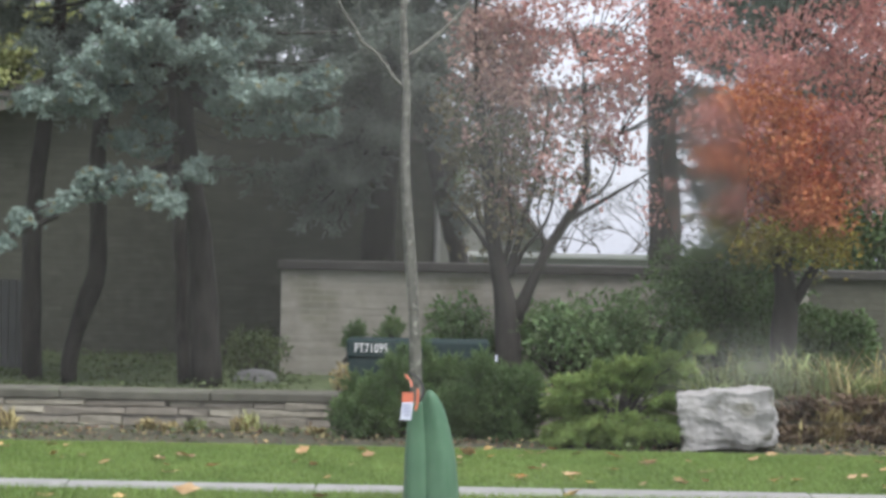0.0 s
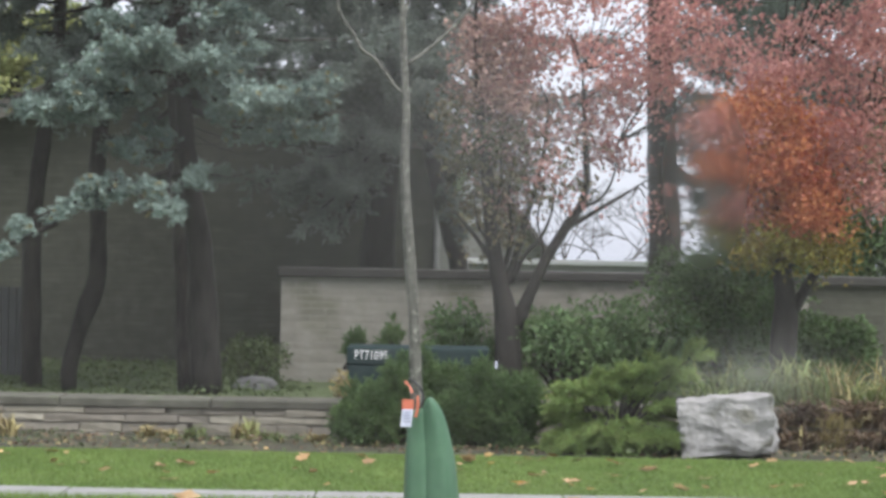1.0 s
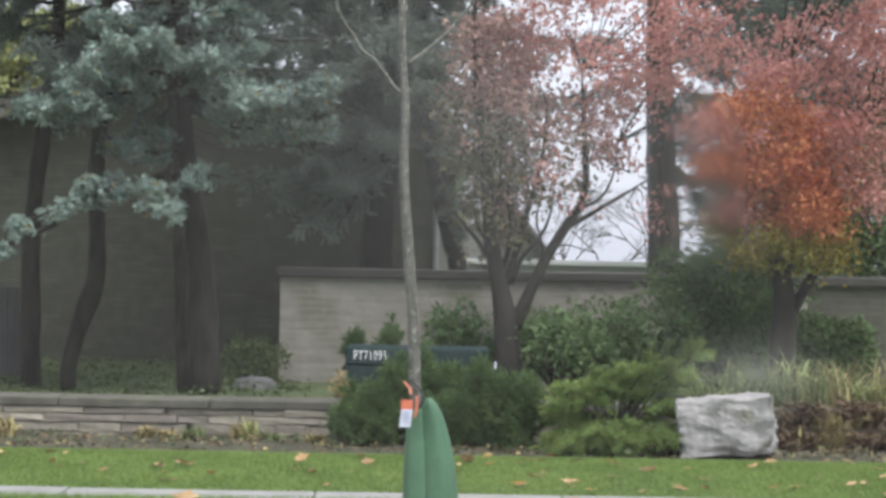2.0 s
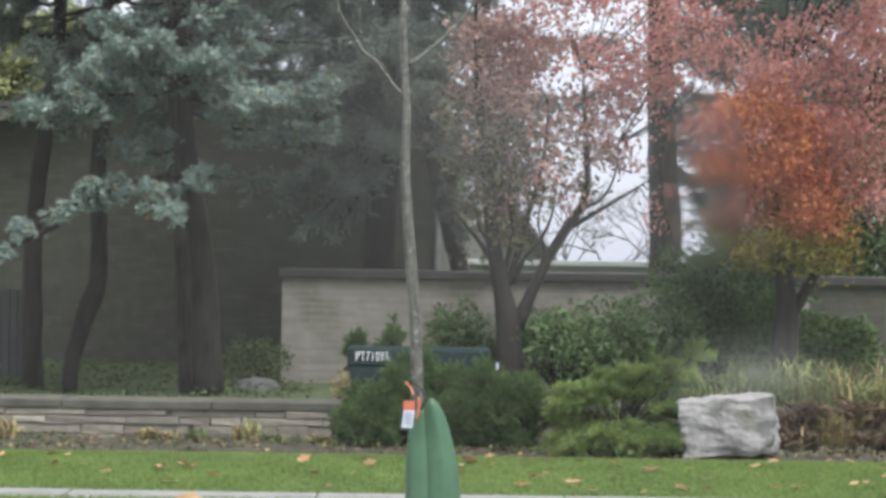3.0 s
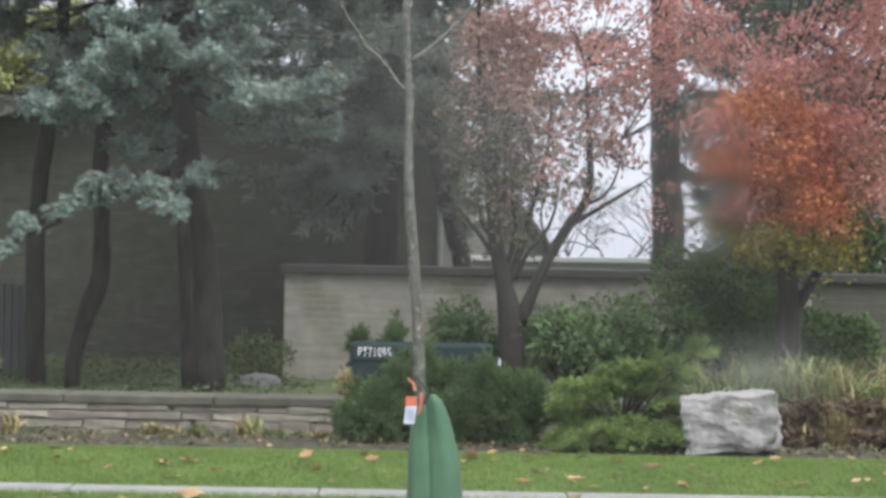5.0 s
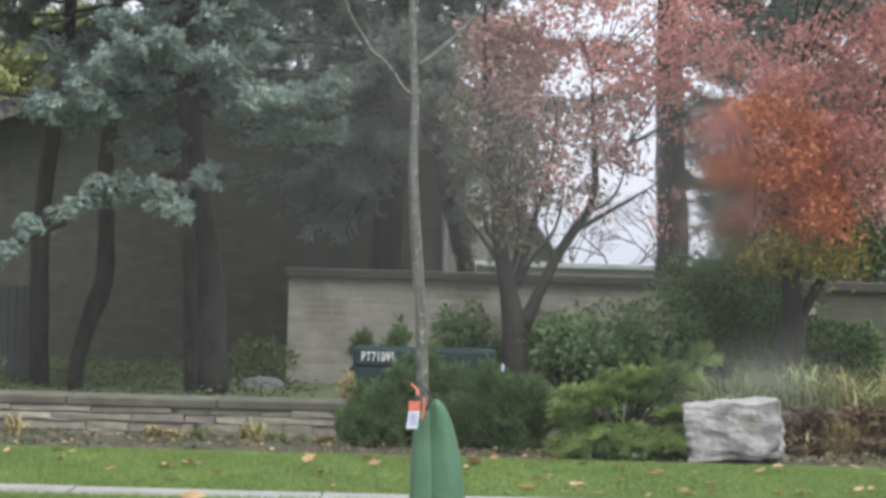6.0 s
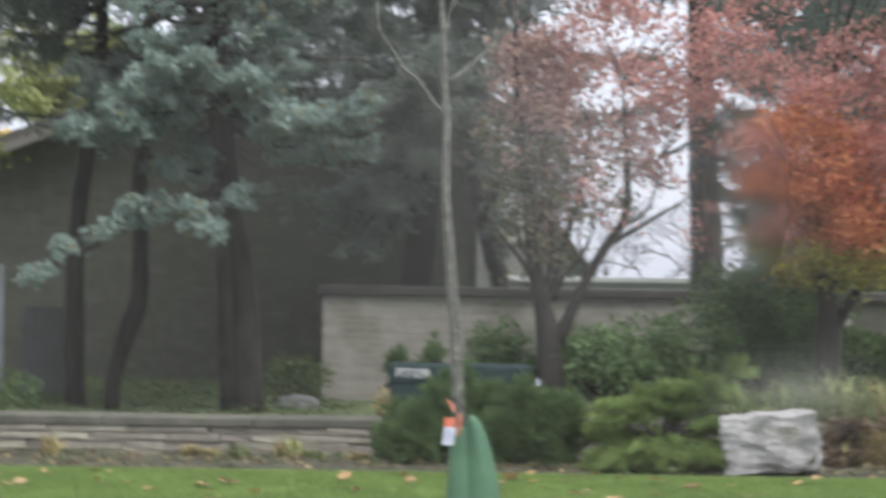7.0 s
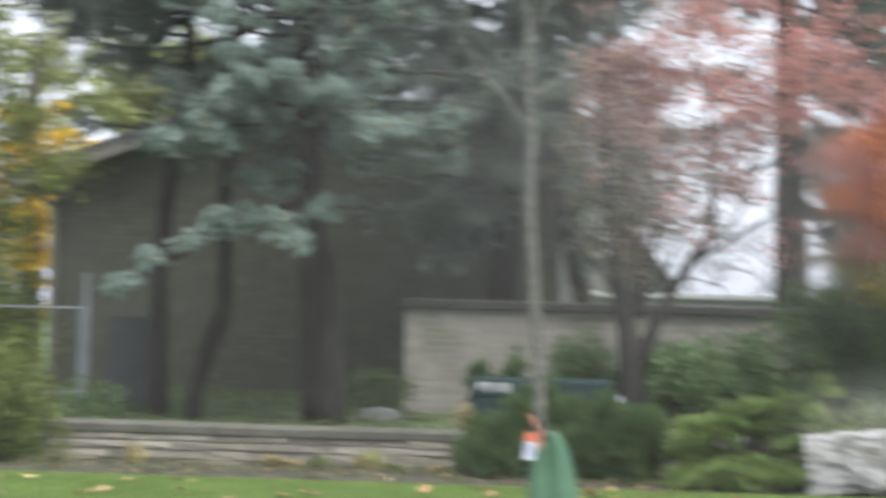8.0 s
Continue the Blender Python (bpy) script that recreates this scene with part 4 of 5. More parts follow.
spruce("dark_spruce", "slim dark spruce near the house corner", T_C, [0.1, 0.095, 0.09, 0.08, 0.075, 0.07, 0.06, 0.015],
       ([((-3.69, 18.9, 3.47), (-4.32, 18.6, 3.47), -0.02, 0, 0), ((-3.69, 18.9, 3.40), (-3.31, 18.7, 3.29), 0.03, 0, 0), ((-3.74, 18.8, 2.80), (-4.04, 18.6, 2.70), 0.02, 0, 0), ((-3.69, 18.9, 3.45), (-4.21, 18.6, 3.49), 0.0, 0.3, 170), ((-3.69, 18.9, 3.50), (-3.34, 18.7, 3.36), 0.0, 0.3, 200), ((-3.68, 18.9, 3.77), (-4.06, 18.6, 3.83), 0.05, 0.5, 420),
        ((-3.73, 18.9, 4.09), (-4.9, 17.8, 3.86), 0.08, 0.5, 520), ((-3.73, 18.9, 3.93), (-4.74, 17.8, 3.62), 0.08, 0.3, 200), ((-3.74, 18.9, 4.25), (-4.55, 17.8, 4.17), 0.08, 0.5, 520), ((-3.73, 18.9, 4.15), (-4.2, 17.8, 3.93), 0.08, 0.5, 420)] +
               [((-3.74, 18.9, 4.41), (-5.11, 17.8, 4.26), 0.08, 0.5, 520), ((-3.73, 18.9, 3.88), (-4.29, 17.8, 3.72), 0.08, 0.25, 110),
        ((-3.68, 18.9, 4.25), (-4.24, 17.6, 3.75), 0.1, 0.6, 700), ((-3.68, 18.9, 4.41), (-4.70, 17.6, 4.24), 0.1, 0.7, 900), ((-3.68, 18.9, 4.41), (-3.81, 17.4, 4.27), 0.1, 0.7, 900), ((-3.68, 18.9, 4.46), (-4.36, 17.6, 4.44), 0.1, 0.7, 900),
        ((-3.68, 18.9, 4.57), (-5.15, 17.6, 4.38), 0.1, 0.7, 800), ((-3.67, 18.9, 4.14), (-4.60, 17.6, 3.94), 0.1, 0.6, 800), ((-3.68, 18.9, 4.57), (-3.32, 17.4, 4.33), 0.1, 0.7, 900), ((-3.68, 18.9, 4.30), (-5.31, 17.8, 4.16), 0.1, 0.6, 600)] +
               [((-3.67, 18.9, 3.98), (-4.35, 18, 4.10), 0.1, 0.6, 600), ((-3.68, 18.9, 4.25), (-3.80, 17.8, 4.19), 0.1, 0.6, 600), ((-3.68, 18.9, 4.20), (-5.14, 18.3, 4.13), 0.1, 0.6, 500)]) + whorl_boughs(rng, (-3.70, 19), 4.5, 8.0, 2.1, 40, 0.15, 0.5, 280), M_DARKSPRUCE, 24)
T_D = [(-0.69, 21.9, -0.07), (-0.71, 21.9, 1.23), (-0.69, 21.9, 2.46), (-0.66, 21.9, 3.83), (-0.67, 21.9, 6.06), (-0.71, 21.9, 8.53)]
back_boughs = ([((-0.74, 21.9, 2.81), (-0.56, 20.5, 2.49), 0.02, 0.28, 260), ((-0.65, 21.9, 4.45), (-0.02, 20.6, 4.17), 0.1, 0.6, 600), ((-0.66, 21.9, 4.76), (0.21, 20.6, 4.52), 0.1, 0.7, 700), ((-0.66, 21.9, 5.00), (-0.32, 20.4, 4.83), 0.1, 0.7, 700), ((-0.66, 21.9, 5.07), (-1.01, 20.4, 4.76), 0.1, 0.7, 700), ((-0.65, 21.9, 4.20), (-0.30, 20.6, 3.87), 0.1, 0.6, 600), ((-0.66, 21.9, 5.13), (0.38, 20.8, 4.97), 0.1, 0.7, 600),
    ((-0.65, 21.9, 3.27), (-0.98, 20.4, 3.03), 0.08, 0.5, 620), ((-0.65, 21.9, 3.39), (-0.80, 20.3, 3.14), 0.05, 0.5, 620), ((-0.65, 21.9, 3.21), (-0.40, 20.6, 2.94), 0.05, 0.5, 560)] +
        [((-0.65, 21.9, 3.46), (-0.12, 20.6, 3.23), 0.05, 0.5, 560),
    ((-0.66, 21.9, 3.83), (-0.52, 20.4, 3.55), 0.05, 0.6, 700), ((-0.66, 21.9, 3.77), (-1.33, 20.4, 3.42), 0.08, 0.6, 700), ((-0.66, 21.9, 4.14), (-1.45, 20.4, 3.83), 0.08, 0.6, 700), ((-0.64, 21.9, 3.09), (0.08, 20.8, 2.43), 0.0, 0.35, 300),
    ((-0.67, 21.9, 2.59), (-1.14, 20.7, 1.47), -0.05, 0.35, 260), ((-0.67, 21.9, 2.59), (-1.48, 20.6, 1.52), -0.05, 0.3, 200), ((-0.67, 21.9, 2.84), (-0.64, 20.3, 2.48), 0.05, 0.35, 260),
    ((-0.67, 21.9, 2.77), (-1.85, 20.7, 2.10), 0.1, 0.7, 750), ((-0.67, 21.9, 2.96), (-1.31, 20.4, 2.27), 0.1, 0.7, 800)] +
        [((-0.67, 21.9, 2.71), (-1.32, 20.7, 1.70), 0.0, 0.5, 420), ((-0.67, 21.9, 2.65), (-1.67, 20.7, 1.87), 0.0, 0.5, 380),
    ((-0.67, 21.9, 2.84), (-1.07, 20.4, 1.99), 0.05, 0.5, 450), ((-0.65, 21.9, 3.27), (-0.85, 20.4, 2.63), 0.1, 0.6, 600), ((-0.65, 21.9, 3.58), (-1.56, 20.4, 3.19), 0.1, 0.8, 900), ((-0.65, 21.9, 3.64), (-1.10, 20.4, 3.66), 0.1, 0.8, 800),
    ((-0.66, 21.9, 3.95), (-1.96, 20.3, 3.46), 0.1, 0.8, 800), ((-0.66, 21.9, 3.95), (-0.06, 20.7, 3.18), 0.1, 0.6, 650), ((-0.65, 21.9, 3.58), (0.07, 20.9, 2.73), 0.05, 0.5, 450), ((-0.66, 21.9, 4.08), (0.05, 20.7, 3.71), 0.1, 0.7, 700)] +
        [((-0.67, 21.9, 4.20), (-0.99, 20.4, 3.95), 0.1, 0.9, 900), ((-0.65, 21.9, 4.57), (-1.80, 20.3, 4.21), 0.1, 0.9, 900), ((-0.65, 21.9, 4.57), (-0.19, 20.4, 4.37), 0.1, 0.9, 900), ((-0.64, 21.9, 3.09), (-0.63, 20.7, 2.53), 0.05, 0.4, 350), ((-0.65, 21.9, 3.46), (-0.28, 21, 2.55), 0.05, 0.4, 350)])
spruce("norway_spruce", "tall dark spruce with drooping boughs behind the courtyard wall", T_D, [0.21, 0.195, 0.175, 0.15, 0.11, 0.04], back_boughs + whorl_boughs(rng, (-0.67, 21.9), 3.3, 10.5, 2.9, 64, 0.2, 0.7, 420, (3.0, 6.4)), M_GREYSPRUCE, 25, 0.09)
T_E = [(0.18, 21.6, 1.25), (0.10, 21.6, 1.55), (-0.02, 21.6, 1.98), (-0.14, 21.6, 2.40), (-0.22, 21.6, 2.95), (-0.28, 21.6, 3.68), (-0.33, 21.6, 5.08)]
spruce("dark_spruce", "leaning dark conifer with thin hanging foliage", [(0.26, 21.6, -0.04)] + T_E, [0.12, 0.1, 0.1, 0.09, 0.085, 0.08, 0.07, 0.04],
       [((-0.22, 21.6, 2.95), (0.16, 21, 2.56), 0.0, 0.3, 260), ((-0.24, 21.6, 3.25), (0.24, 21, 3.04), 0.0, 0.4, 320), ((-0.10, 21.6, 2.34), (0.28, 21.2, 1.73), 0.0, 0.22, 150), ((-0.26, 21.6, 3.56), (0.35, 21, 3.57), 0.0, 0.5, 420),
        ((-0.04, 21.6, 2.16), (0.25, 21.2, 1.49), 0.0, 0.16, 110), ((-0.26, 21.6, 3.80), (0.46, 21, 3.99), 0.0, 0.5, 420)], M_GREYSPRUCE, 26, 0.09)
T_F = [(2.82, 25, -0.30), (2.78, 25, 1.19), (2.73, 25, 2.32), (2.68, 25, 3.52), (2.64, 25, 4.65), (2.59, 25, 6.77), (2.54, 25, 9.59)]
spruce("norway_spruce", "tall grey-trunked conifer behind the courtyard wall", T_F, [0.24, 0.22, 0.19, 0.17, 0.15, 0.12, 0.03],
       ([((2.64, 25, 4.22), (3.44, 23.8, 3.5), 0.1, 0.5, 260), ((2.65, 25, 3.94), (3.17, 23.8, 3.23), 0.1, 0.4, 200), ((2.64, 25, 4.37), (3.63, 23.8, 3.91), 0.1, 0.5, 280), ((2.66, 25, 3.59), (3.14, 24, 2.84), 0.1, 0.3, 130), ((2.63, 25, 4.65), (3.22, 23.8, 4.11), 0.1, 0.6, 300), ((2.66, 25, 3.09), (3.42, 24, 2.5), 0.1, 0.3, 120), ((2.67, 25, 2.81), (3.22, 24, 2.23), 0.1, 0.22, 90),
        ((2.68, 25, 3.80), (3.35, 23.6, 3.15), 0.1, 0.5, 220), ((2.66, 25, 4.22), (3.40, 23.6, 3.89), 0.1, 0.7, 320), 
        ((2.65, 25, 4.79), (3.58, 23.6, 4.56), 0.1, 0.8, 380)] +
               [((2.65, 25, 5.07), (1.38, 23.6, 4.85), 0.1, 0.8, 380), ((2.70, 25, 3.23), (3.22, 23.6, 2.48), 0.1, 0.3, 120),
        ((2.63, 25, 4.93), (3.09, 23.4, 4.59), 0.1, 0.7, 330), ((2.63, 25, 5.21), (3.88, 23.4, 4.80), 0.12, 0.8, 420), ((2.62, 25, 5.42), (3.34, 23.4, 5.19), 0.12, 0.8, 420), ((2.62, 25, 5.49), (1.76, 23.4, 5.03), 0.12, 0.7, 330), ((2.62, 25, 5.64), (4.13, 23.4, 5.34), 0.12, 0.8, 420),
        ((2.62, 25, 5.71), (2.15, 23.4, 5.43), 0.12, 0.7, 330), ((2.72, 25, 2.88), (3.19, 24.4, 2.93), 0.05, 0, 0), ((2.71, 25, 3.38), (3.11, 24.4, 3.55), 0.05, 0, 0)] +
               [((2.72, 25, 2.53), (3.10, 24.4, 2.30), 0.05, 0, 0), ((2.69, 25, 3.66), (2.14, 24.4, 3.46), 0.05, 0, 0)]) + whorl_boughs(rng, (2.61, 25), 5.0, 10.5, 2.6, 36, 0.2, 0.7, 300), M_DARKSPRUCE, 27, 0.1, M_BARK_GREY)

# ---- red and orange trees ----
broadleaf("red_tree", "multi-stemmed small tree with thinning red autumn leaves",
          ([([(0.62, 18, 0.08), (0.59, 18, 0.69), (0.56, 18, 0.99), (0.49, 18, 1.30), (0.42, 18, 1.70), (0.37, 18, 2.21), (0.30, 18, 2.72), (0.26, 18, 3.43), (0.24, 18, 4.04)], [0.15, 0.12, 0.1, 0.08, 0.065, 0.055, 0.045, 0.03, 0.01]),
           ([(0.66, 18, 0.79), (0.78, 18, 1.10), (0.92, 18, 1.41), (1.10, 18, 1.71), (1.27, 18, 2.02), (1.26, 18, 2.53), (1.22, 18, 3.14)], [0.07, 0.055, 0.05, 0.045, 0.04, 0.03, 0.008]),
           ([(1.12, 18, 1.71), (1.35, 18, 1.85), (1.60, 18, 2.00), (1.77, 18, 2.11)], [0.026, 0.022, 0.016, 0.006])] +
                  [([(0.56, 18, 1.14), (0.67, 18, 1.50), (0.76, 18, 1.86), (0.88, 18, 2.32), (0.92, 18, 2.83)], [0.04, 0.032, 0.026, 0.02, 0.006]),
           ([(0.52, 18, 1.24), (0.33, 18, 1.55), (0.19, 18, 1.72), (0.07, 18, 1.85)], [0.03, 0.02, 0.014, 0.005]),
           ([(0.38, 18, 2.16), (0.22, 18, 2.23), (0.04, 18, 2.36)], [0.022, 0.015, 0.006]),
           ([(0.54, 18, 1.30), (0.61, 18, 1.60), (0.58, 18, 2.01), (0.62, 18, 2.42)], [0.028, 0.022, 0.015, 0.005]),
           ([(0.62, 18, 1.20), (0.72, 18, 1.43), (0.87, 18, 1.61), (0.97, 18, 1.86), (1.01, 18, 2.22)], [0.026, 0.02, 0.016, 0.012, 0.004])] +
                  [([(0.49, 18, 1.35), (0.42, 18, 1.55), (0.31, 18, 1.70), (0.27, 18, 1.95)], [0.018, 0.014, 0.01, 0.004]),
           ([(0.43, 18, 1.70), (0.50, 18, 2.01), (0.51, 18, 2.36), (0.57, 18, 2.77)], [0.022, 0.018, 0.012, 0.004]),
           ([(0.82, 18, 1.25), (0.90, 18, 1.51), (0.84, 18, 1.76), (0.89, 18, 2.07)], [0.018, 0.014, 0.01, 0.004]),
           ([(1.19, 18, 1.87), (1.40, 18, 1.97), (1.52, 18, 2.18), (1.56, 18, 2.49)], [0.02, 0.016, 0.01, 0.004])]),
          ([((0.31, 18.1, 2.97), (0.17, 0.3, 0.35), 900, 0), ((0.47, 18.1, 2.52), (0.17, 0.3, 0.35), 900, 2), ((0.27, 18.1, 2.31), (0.14, 0.3, 0.4), 800, 2), ((0.53, 18.1, 2.06), (0.14, 0.3, 0.35), 700, 2), ((0.35, 18.1, 3.43), (0.25, 0.3, 0.3), 900, 0), ((0.59, 18.1, 2.83), (0.13, 0.3, 0.35), 600, 0), ((0.33, 18.1, 1.85), (0.12, 0.3, 0.3), 450, 2), ((0.11, 18.1, 2.71), (0.12, 0.3, 0.3), 420, 2), ((0.68, 18.1, 3.29), (0.18, 0.3, 0.3), 600, 1), ((0.59, 18.1, 1.7), (0.12, 0.3, 0.22), 330, 2), 
           ((1.39, 18.0, 2.48), (0.3, 0.3, 0.3), 230, 1)] +
                  [((1.13, 18.0, 2.73), (0.3, 0.3, 0.3), 230, 1), ((1.56, 18.0, 2.89), (0.3, 0.3, 0.3), 230, 1), ((1.09, 18.0, 2.07), (0.3, 0.3, 0.3), 230, 1), ((0.88, 18.0, 2.32), (0.3, 0.3, 0.3), 230, 1),
           ((0.58, 18, 3.43), (0.24, 0.5, 0.45), 850, 0), ((0.51, 18, 3.03), (0.2, 0.4, 0.35), 520, 0), ((0.86, 18, 3.54), (0.5, 0.5, 0.4), 520, 1), ((1.31, 17.8, 3.18), (0.4, 0.5, 0.4), 520, 1), ((1.81, 17.8, 3.39), (0.45, 0.5, 0.4), 900, 1),
           ((2.13, 17.6, 3.37), (0.4, 0.5, 0.4), 700, 1), ((1.35, 17.8, 3.68), (0.4, 0.5, 0.3), 380, 1)] +
                  [((1.80, 17.8, 3.94), (0.6, 0.5, 0.3), 600, 1), ((0.94, 17.8, 3.97), (0.6, 0.5, 0.3), 500, 0), ((0.52, 18, 2.57), (0.32, 0.3, 0.4), 520, 0),
           ((0.92, 18, 2.63), (0.35, 0.3, 0.5), 480, 2), ((1.49, 18, 2.59), (0.3, 0.3, 0.35), 380, 1), ((0.73, 18, 2.11), (0.35, 0.3, 0.4), 330, 2), ((1.94, 17.8, 1.88), (0.14, 0.2, 0.14), 90, 1), ((0.56, 18, 2.98), (0.35, 0.4, 0.35), 560, 0), ((1.14, 18, 2.27), (0.25, 0.3, 0.4), 260, 2),
           ((1.54, 18, 2.28), (0.2, 0.3, 0.2), 150, 1), ((0.45, 18, 2.21), (0.2, 0.3, 0.5), 220, 0)] +
                  [((1.07, 18, 2.99), (0.35, 0.4, 0.5), 420, 0), ((2.43, 17.6, 3.63), (0.4, 0.5, 0.3), 450, 1), ((1.96, 17.8, 2.99), (0.3, 0.4, 0.2), 300, 1), ((1.63, 17.9, 2.79), (0.22, 0.3, 0.3), 240, 1), ((2.11, 17.7, 2.58), (0.15, 0.3, 0.2), 90, 1)]),
          [M_DULLRED, M_RED, M_DUSKY], 31, 0.055, M_BARK, group="autumn trees")
broadleaf("orange_tree", "small tree dense with orange and red autumn leaves",
          [([(2.93, 17.2, 0.08), (2.94, 17.2, 0.77), (2.95, 17.2, 1.06), (2.91, 17.2, 1.45), (2.84, 17.2, 1.84), (2.81, 17.2, 2.32), (2.87, 17.2, 2.91)], [0.14, 0.12, 0.1, 0.085, 0.07, 0.05, 0.015]),
           ([(2.98, 17.2, 0.96), (3.15, 17.2, 1.26), (3.31, 17.2, 1.60), (3.42, 17.2, 2.04), (3.56, 17.2, 2.63)], [0.06, 0.05, 0.04, 0.03, 0.01]),
           ([(2.90, 17.2, 1.55), (2.70, 17.2, 1.88), (2.50, 17.2, 2.17)], [0.035, 0.025, 0.008])],
          ([((2.79, 17.0, 3.03), (0.25, 0.45, 0.22), 1900, 0), ((2.6, 17.0, 2.69), (0.3, 0.45, 0.2), 2300, 1), ((2.32, 17.0, 2.54), (0.18, 0.45, 0.14), 900, 0), ((2.42, 17.0, 2.26), (0.26, 0.45, 0.16), 1700, 1), ((2.94, 17.0, 2.56), (0.3, 0.45, 0.25), 2400, 1),
           ((2.71, 17.0, 2.22), (0.3, 0.45, 0.2), 2300, 1), ((3.09, 17.0, 2.13), (0.3, 0.45, 0.22), 1900, 1), ((2.47, 17.0, 1.87), (0.16, 0.45, 0.07), 600, 0), ((2.91, 17.0, 1.83), (0.25, 0.45, 0.12), 1300, 1), ((3.2, 17.0, 1.79), (0.2, 0.45, 0.18), 1000, 1),
           ((3.06, 17.0, 1.5), (0.18, 0.45, 0.14), 700, 3)] +
                  [((2.82, 17.0, 1.64), (0.2, 0.45, 0.1), 600, 3), ((3.3, 17.0, 1.55), (0.14, 0.45, 0.14), 400, 3), ((3.18, 17.0, 2.56), (0.2, 0.45, 0.25), 1300, 2), ((3.51, 17.0, 3.14), (0.3, 0.45, 0.35), 1500, 2),
           ((3.43, 17.0, 2.47), (0.28, 0.45, 0.3), 1500, 2), ((3.67, 17.0, 2.09), (0.25, 0.45, 0.25), 900, 2), ((3.6, 17.0, 3.53), (0.3, 0.45, 0.25), 900, 2), ((3.07, 17.0, 3.38), (0.22, 0.45, 0.2), 500, 2), ((4.0, 17.0, 2.72), (0.4, 0.45, 0.6), 1700, 2),
           ((4.07, 17.0, 3.78), (0.4, 0.45, 0.4), 900, 2), 
           # Clumps at y 16.6 are out of view, added to shade the courtyard wall.
           ((3.59, 16.6, 4.19), (0.6, 0.7, 0.4), 1200, 2)] +
                  [((3.21, 16.6, 4.84), (0.6, 0.7, 0.4), 1400, 1), ((4.14, 16.6, 5.04), (0.6, 0.7, 0.5), 1400, 2), ((3.57, 16.6, 5.6), (0.6, 0.7, 0.5), 1300, 1), ((4.5, 16.6, 3.64), (0.5, 0.7, 0.6), 1500, 2), ((4.47, 16.6, 2.47), (0.4, 0.7, 0.5), 1500, 2),
           ((2.31, 17.0, 1.73), (0.2, 0.4, 0.09), 420, 3), ((2.58, 17.0, 1.59), (0.2, 0.4, 0.09), 420, 3), ((2.72, 17.0, 1.45), (0.2, 0.4, 0.09), 420, 3)]),
          [M_RED, M_ORANGE, M_RED, M_OLIVE], 32, 0.05, M_BARK, group="autumn trees")

# ---- shrubs, largest first ----
for i, (place, size, n) in enumerate((((-0.56, 15.55, 0.16), (0.3, 0.28, 0.27), 3600), ((-0.25, 15.75, 0.33), (0.3, 0.25, 0.38), 4000), ((0.05, 15.6, 0.27), (0.38, 0.3, 0.33), 4600), ((0.38, 15.7, 0.3), (0.34, 0.28, 0.36), 4600), ((0.56, 15.5, 0.21), (0.32, 0.3, 0.3), 3800))):
    bush("yew_shrub", "dark green yew shrub round the utility cabinet", place, size, int(n * 0.75), M_YEW, 141 + i, 0.075, SPRAY, 30, hang=-0.35, flat=0.34)
for i, (place, size) in enumerate((((-0.76, 17.4, 0.63), (0.09, 0.08, 0.15)), ((-0.45, 17.4, 0.69), (0.15, 0.08, 0.19)))):
    bush("yew_shrub", "upright dark yew sprig behind the utility cabinet", place, size, 420, M_YEW, 151 + i, 0.065, SPRAY, 13, hang=-0.6, flat=0.28)
bush("broad_shrub", "mid-green leafy shrub before the courtyard wall", (0.20, 18.6, 0.68), (0.5, 0.4, 0.32), 2600, M_SHRUB, 43, 0.06)
bush("broad_shrub", "mid-green leafy shrub before the courtyard wall", (1.12, 18.1, 0.61), (0.6, 0.45, 0.45), 4200, M_SHRUB, 44, 0.06, lumps=20)
bush("broad_shrub", "mid-green leafy shrub before the courtyard wall", (1.81, 18.3, 0.72), (0.62, 0.45, 0.48), 4200, M_SHRUB, 45, 0.06, lumps=20)
bush("dark_shrub", "dense dark evergreen shrub beneath the orange tree", (2.66, 18.6, 1.05), (0.78, 0.5, 0.8), 17000, M_YEW, 46, 0.052, LEAF, 40)
bush("dark_shrub", "dense dark evergreen shrub beneath the orange tree", (2.95, 18.3, 0.72), (0.42, 0.5, 0.42), 8000, M_YEW, 47, 0.052, LEAF, 30)
bush("dark_shrub", "dense dark evergreen behind the courtyard wall", (4.85, 21.4, 1.62), (0.75, 0.5, 1.55), 13000, M_YEW, 48, 0.06, LEAF, 34)
# Added in front to darken the wall end that stands in tree shade.
bush("dark_shrub", "low dark evergreen shrub added to darken the courtyard wall", (3.55, 18.4, 0.62), (0.55, 0.4, 0.4), 6500, M_YEW, 54, 0.052, LEAF, 22)
bush("dark_shrub", "narrow dark evergreen behind the courtyard wall", (4.2, 21.6, 1.3), (0.4, 0.4, 1.25), 7000, M_YEW, 55, 0.06, LEAF, 26)
bush("low_shrub", "small dark green shrub beside the house wall", (-1.84, 19.4, 0.36), (0.34, 0.3, 0.26), 2600, M_OLIVEGREEN, 49, 0.04)
bush("hedge_shrub", "yellow-green shrub at the end of the low wall", (-4.55, 15.7, 0.29), (0.62, 0.45, 0.62), 7000, M_MIDGREEN, 50, 0.05, lumps=28)
bush("hedge_shrub", "green shrub beyond the gate", (-6.33, 21.5, 0.64), (0.7, 0.4, 0.75), 3000, M_MIDGREEN, 52, 0.06, lumps=18)
bush("hedge_shrub", "tall green shrub beyond the gate", (-7.15, 24.5, 0.79), (0.9, 0.5, 1.1), 3600, M_MIDGREEN, 53, 0.07, lumps=20)
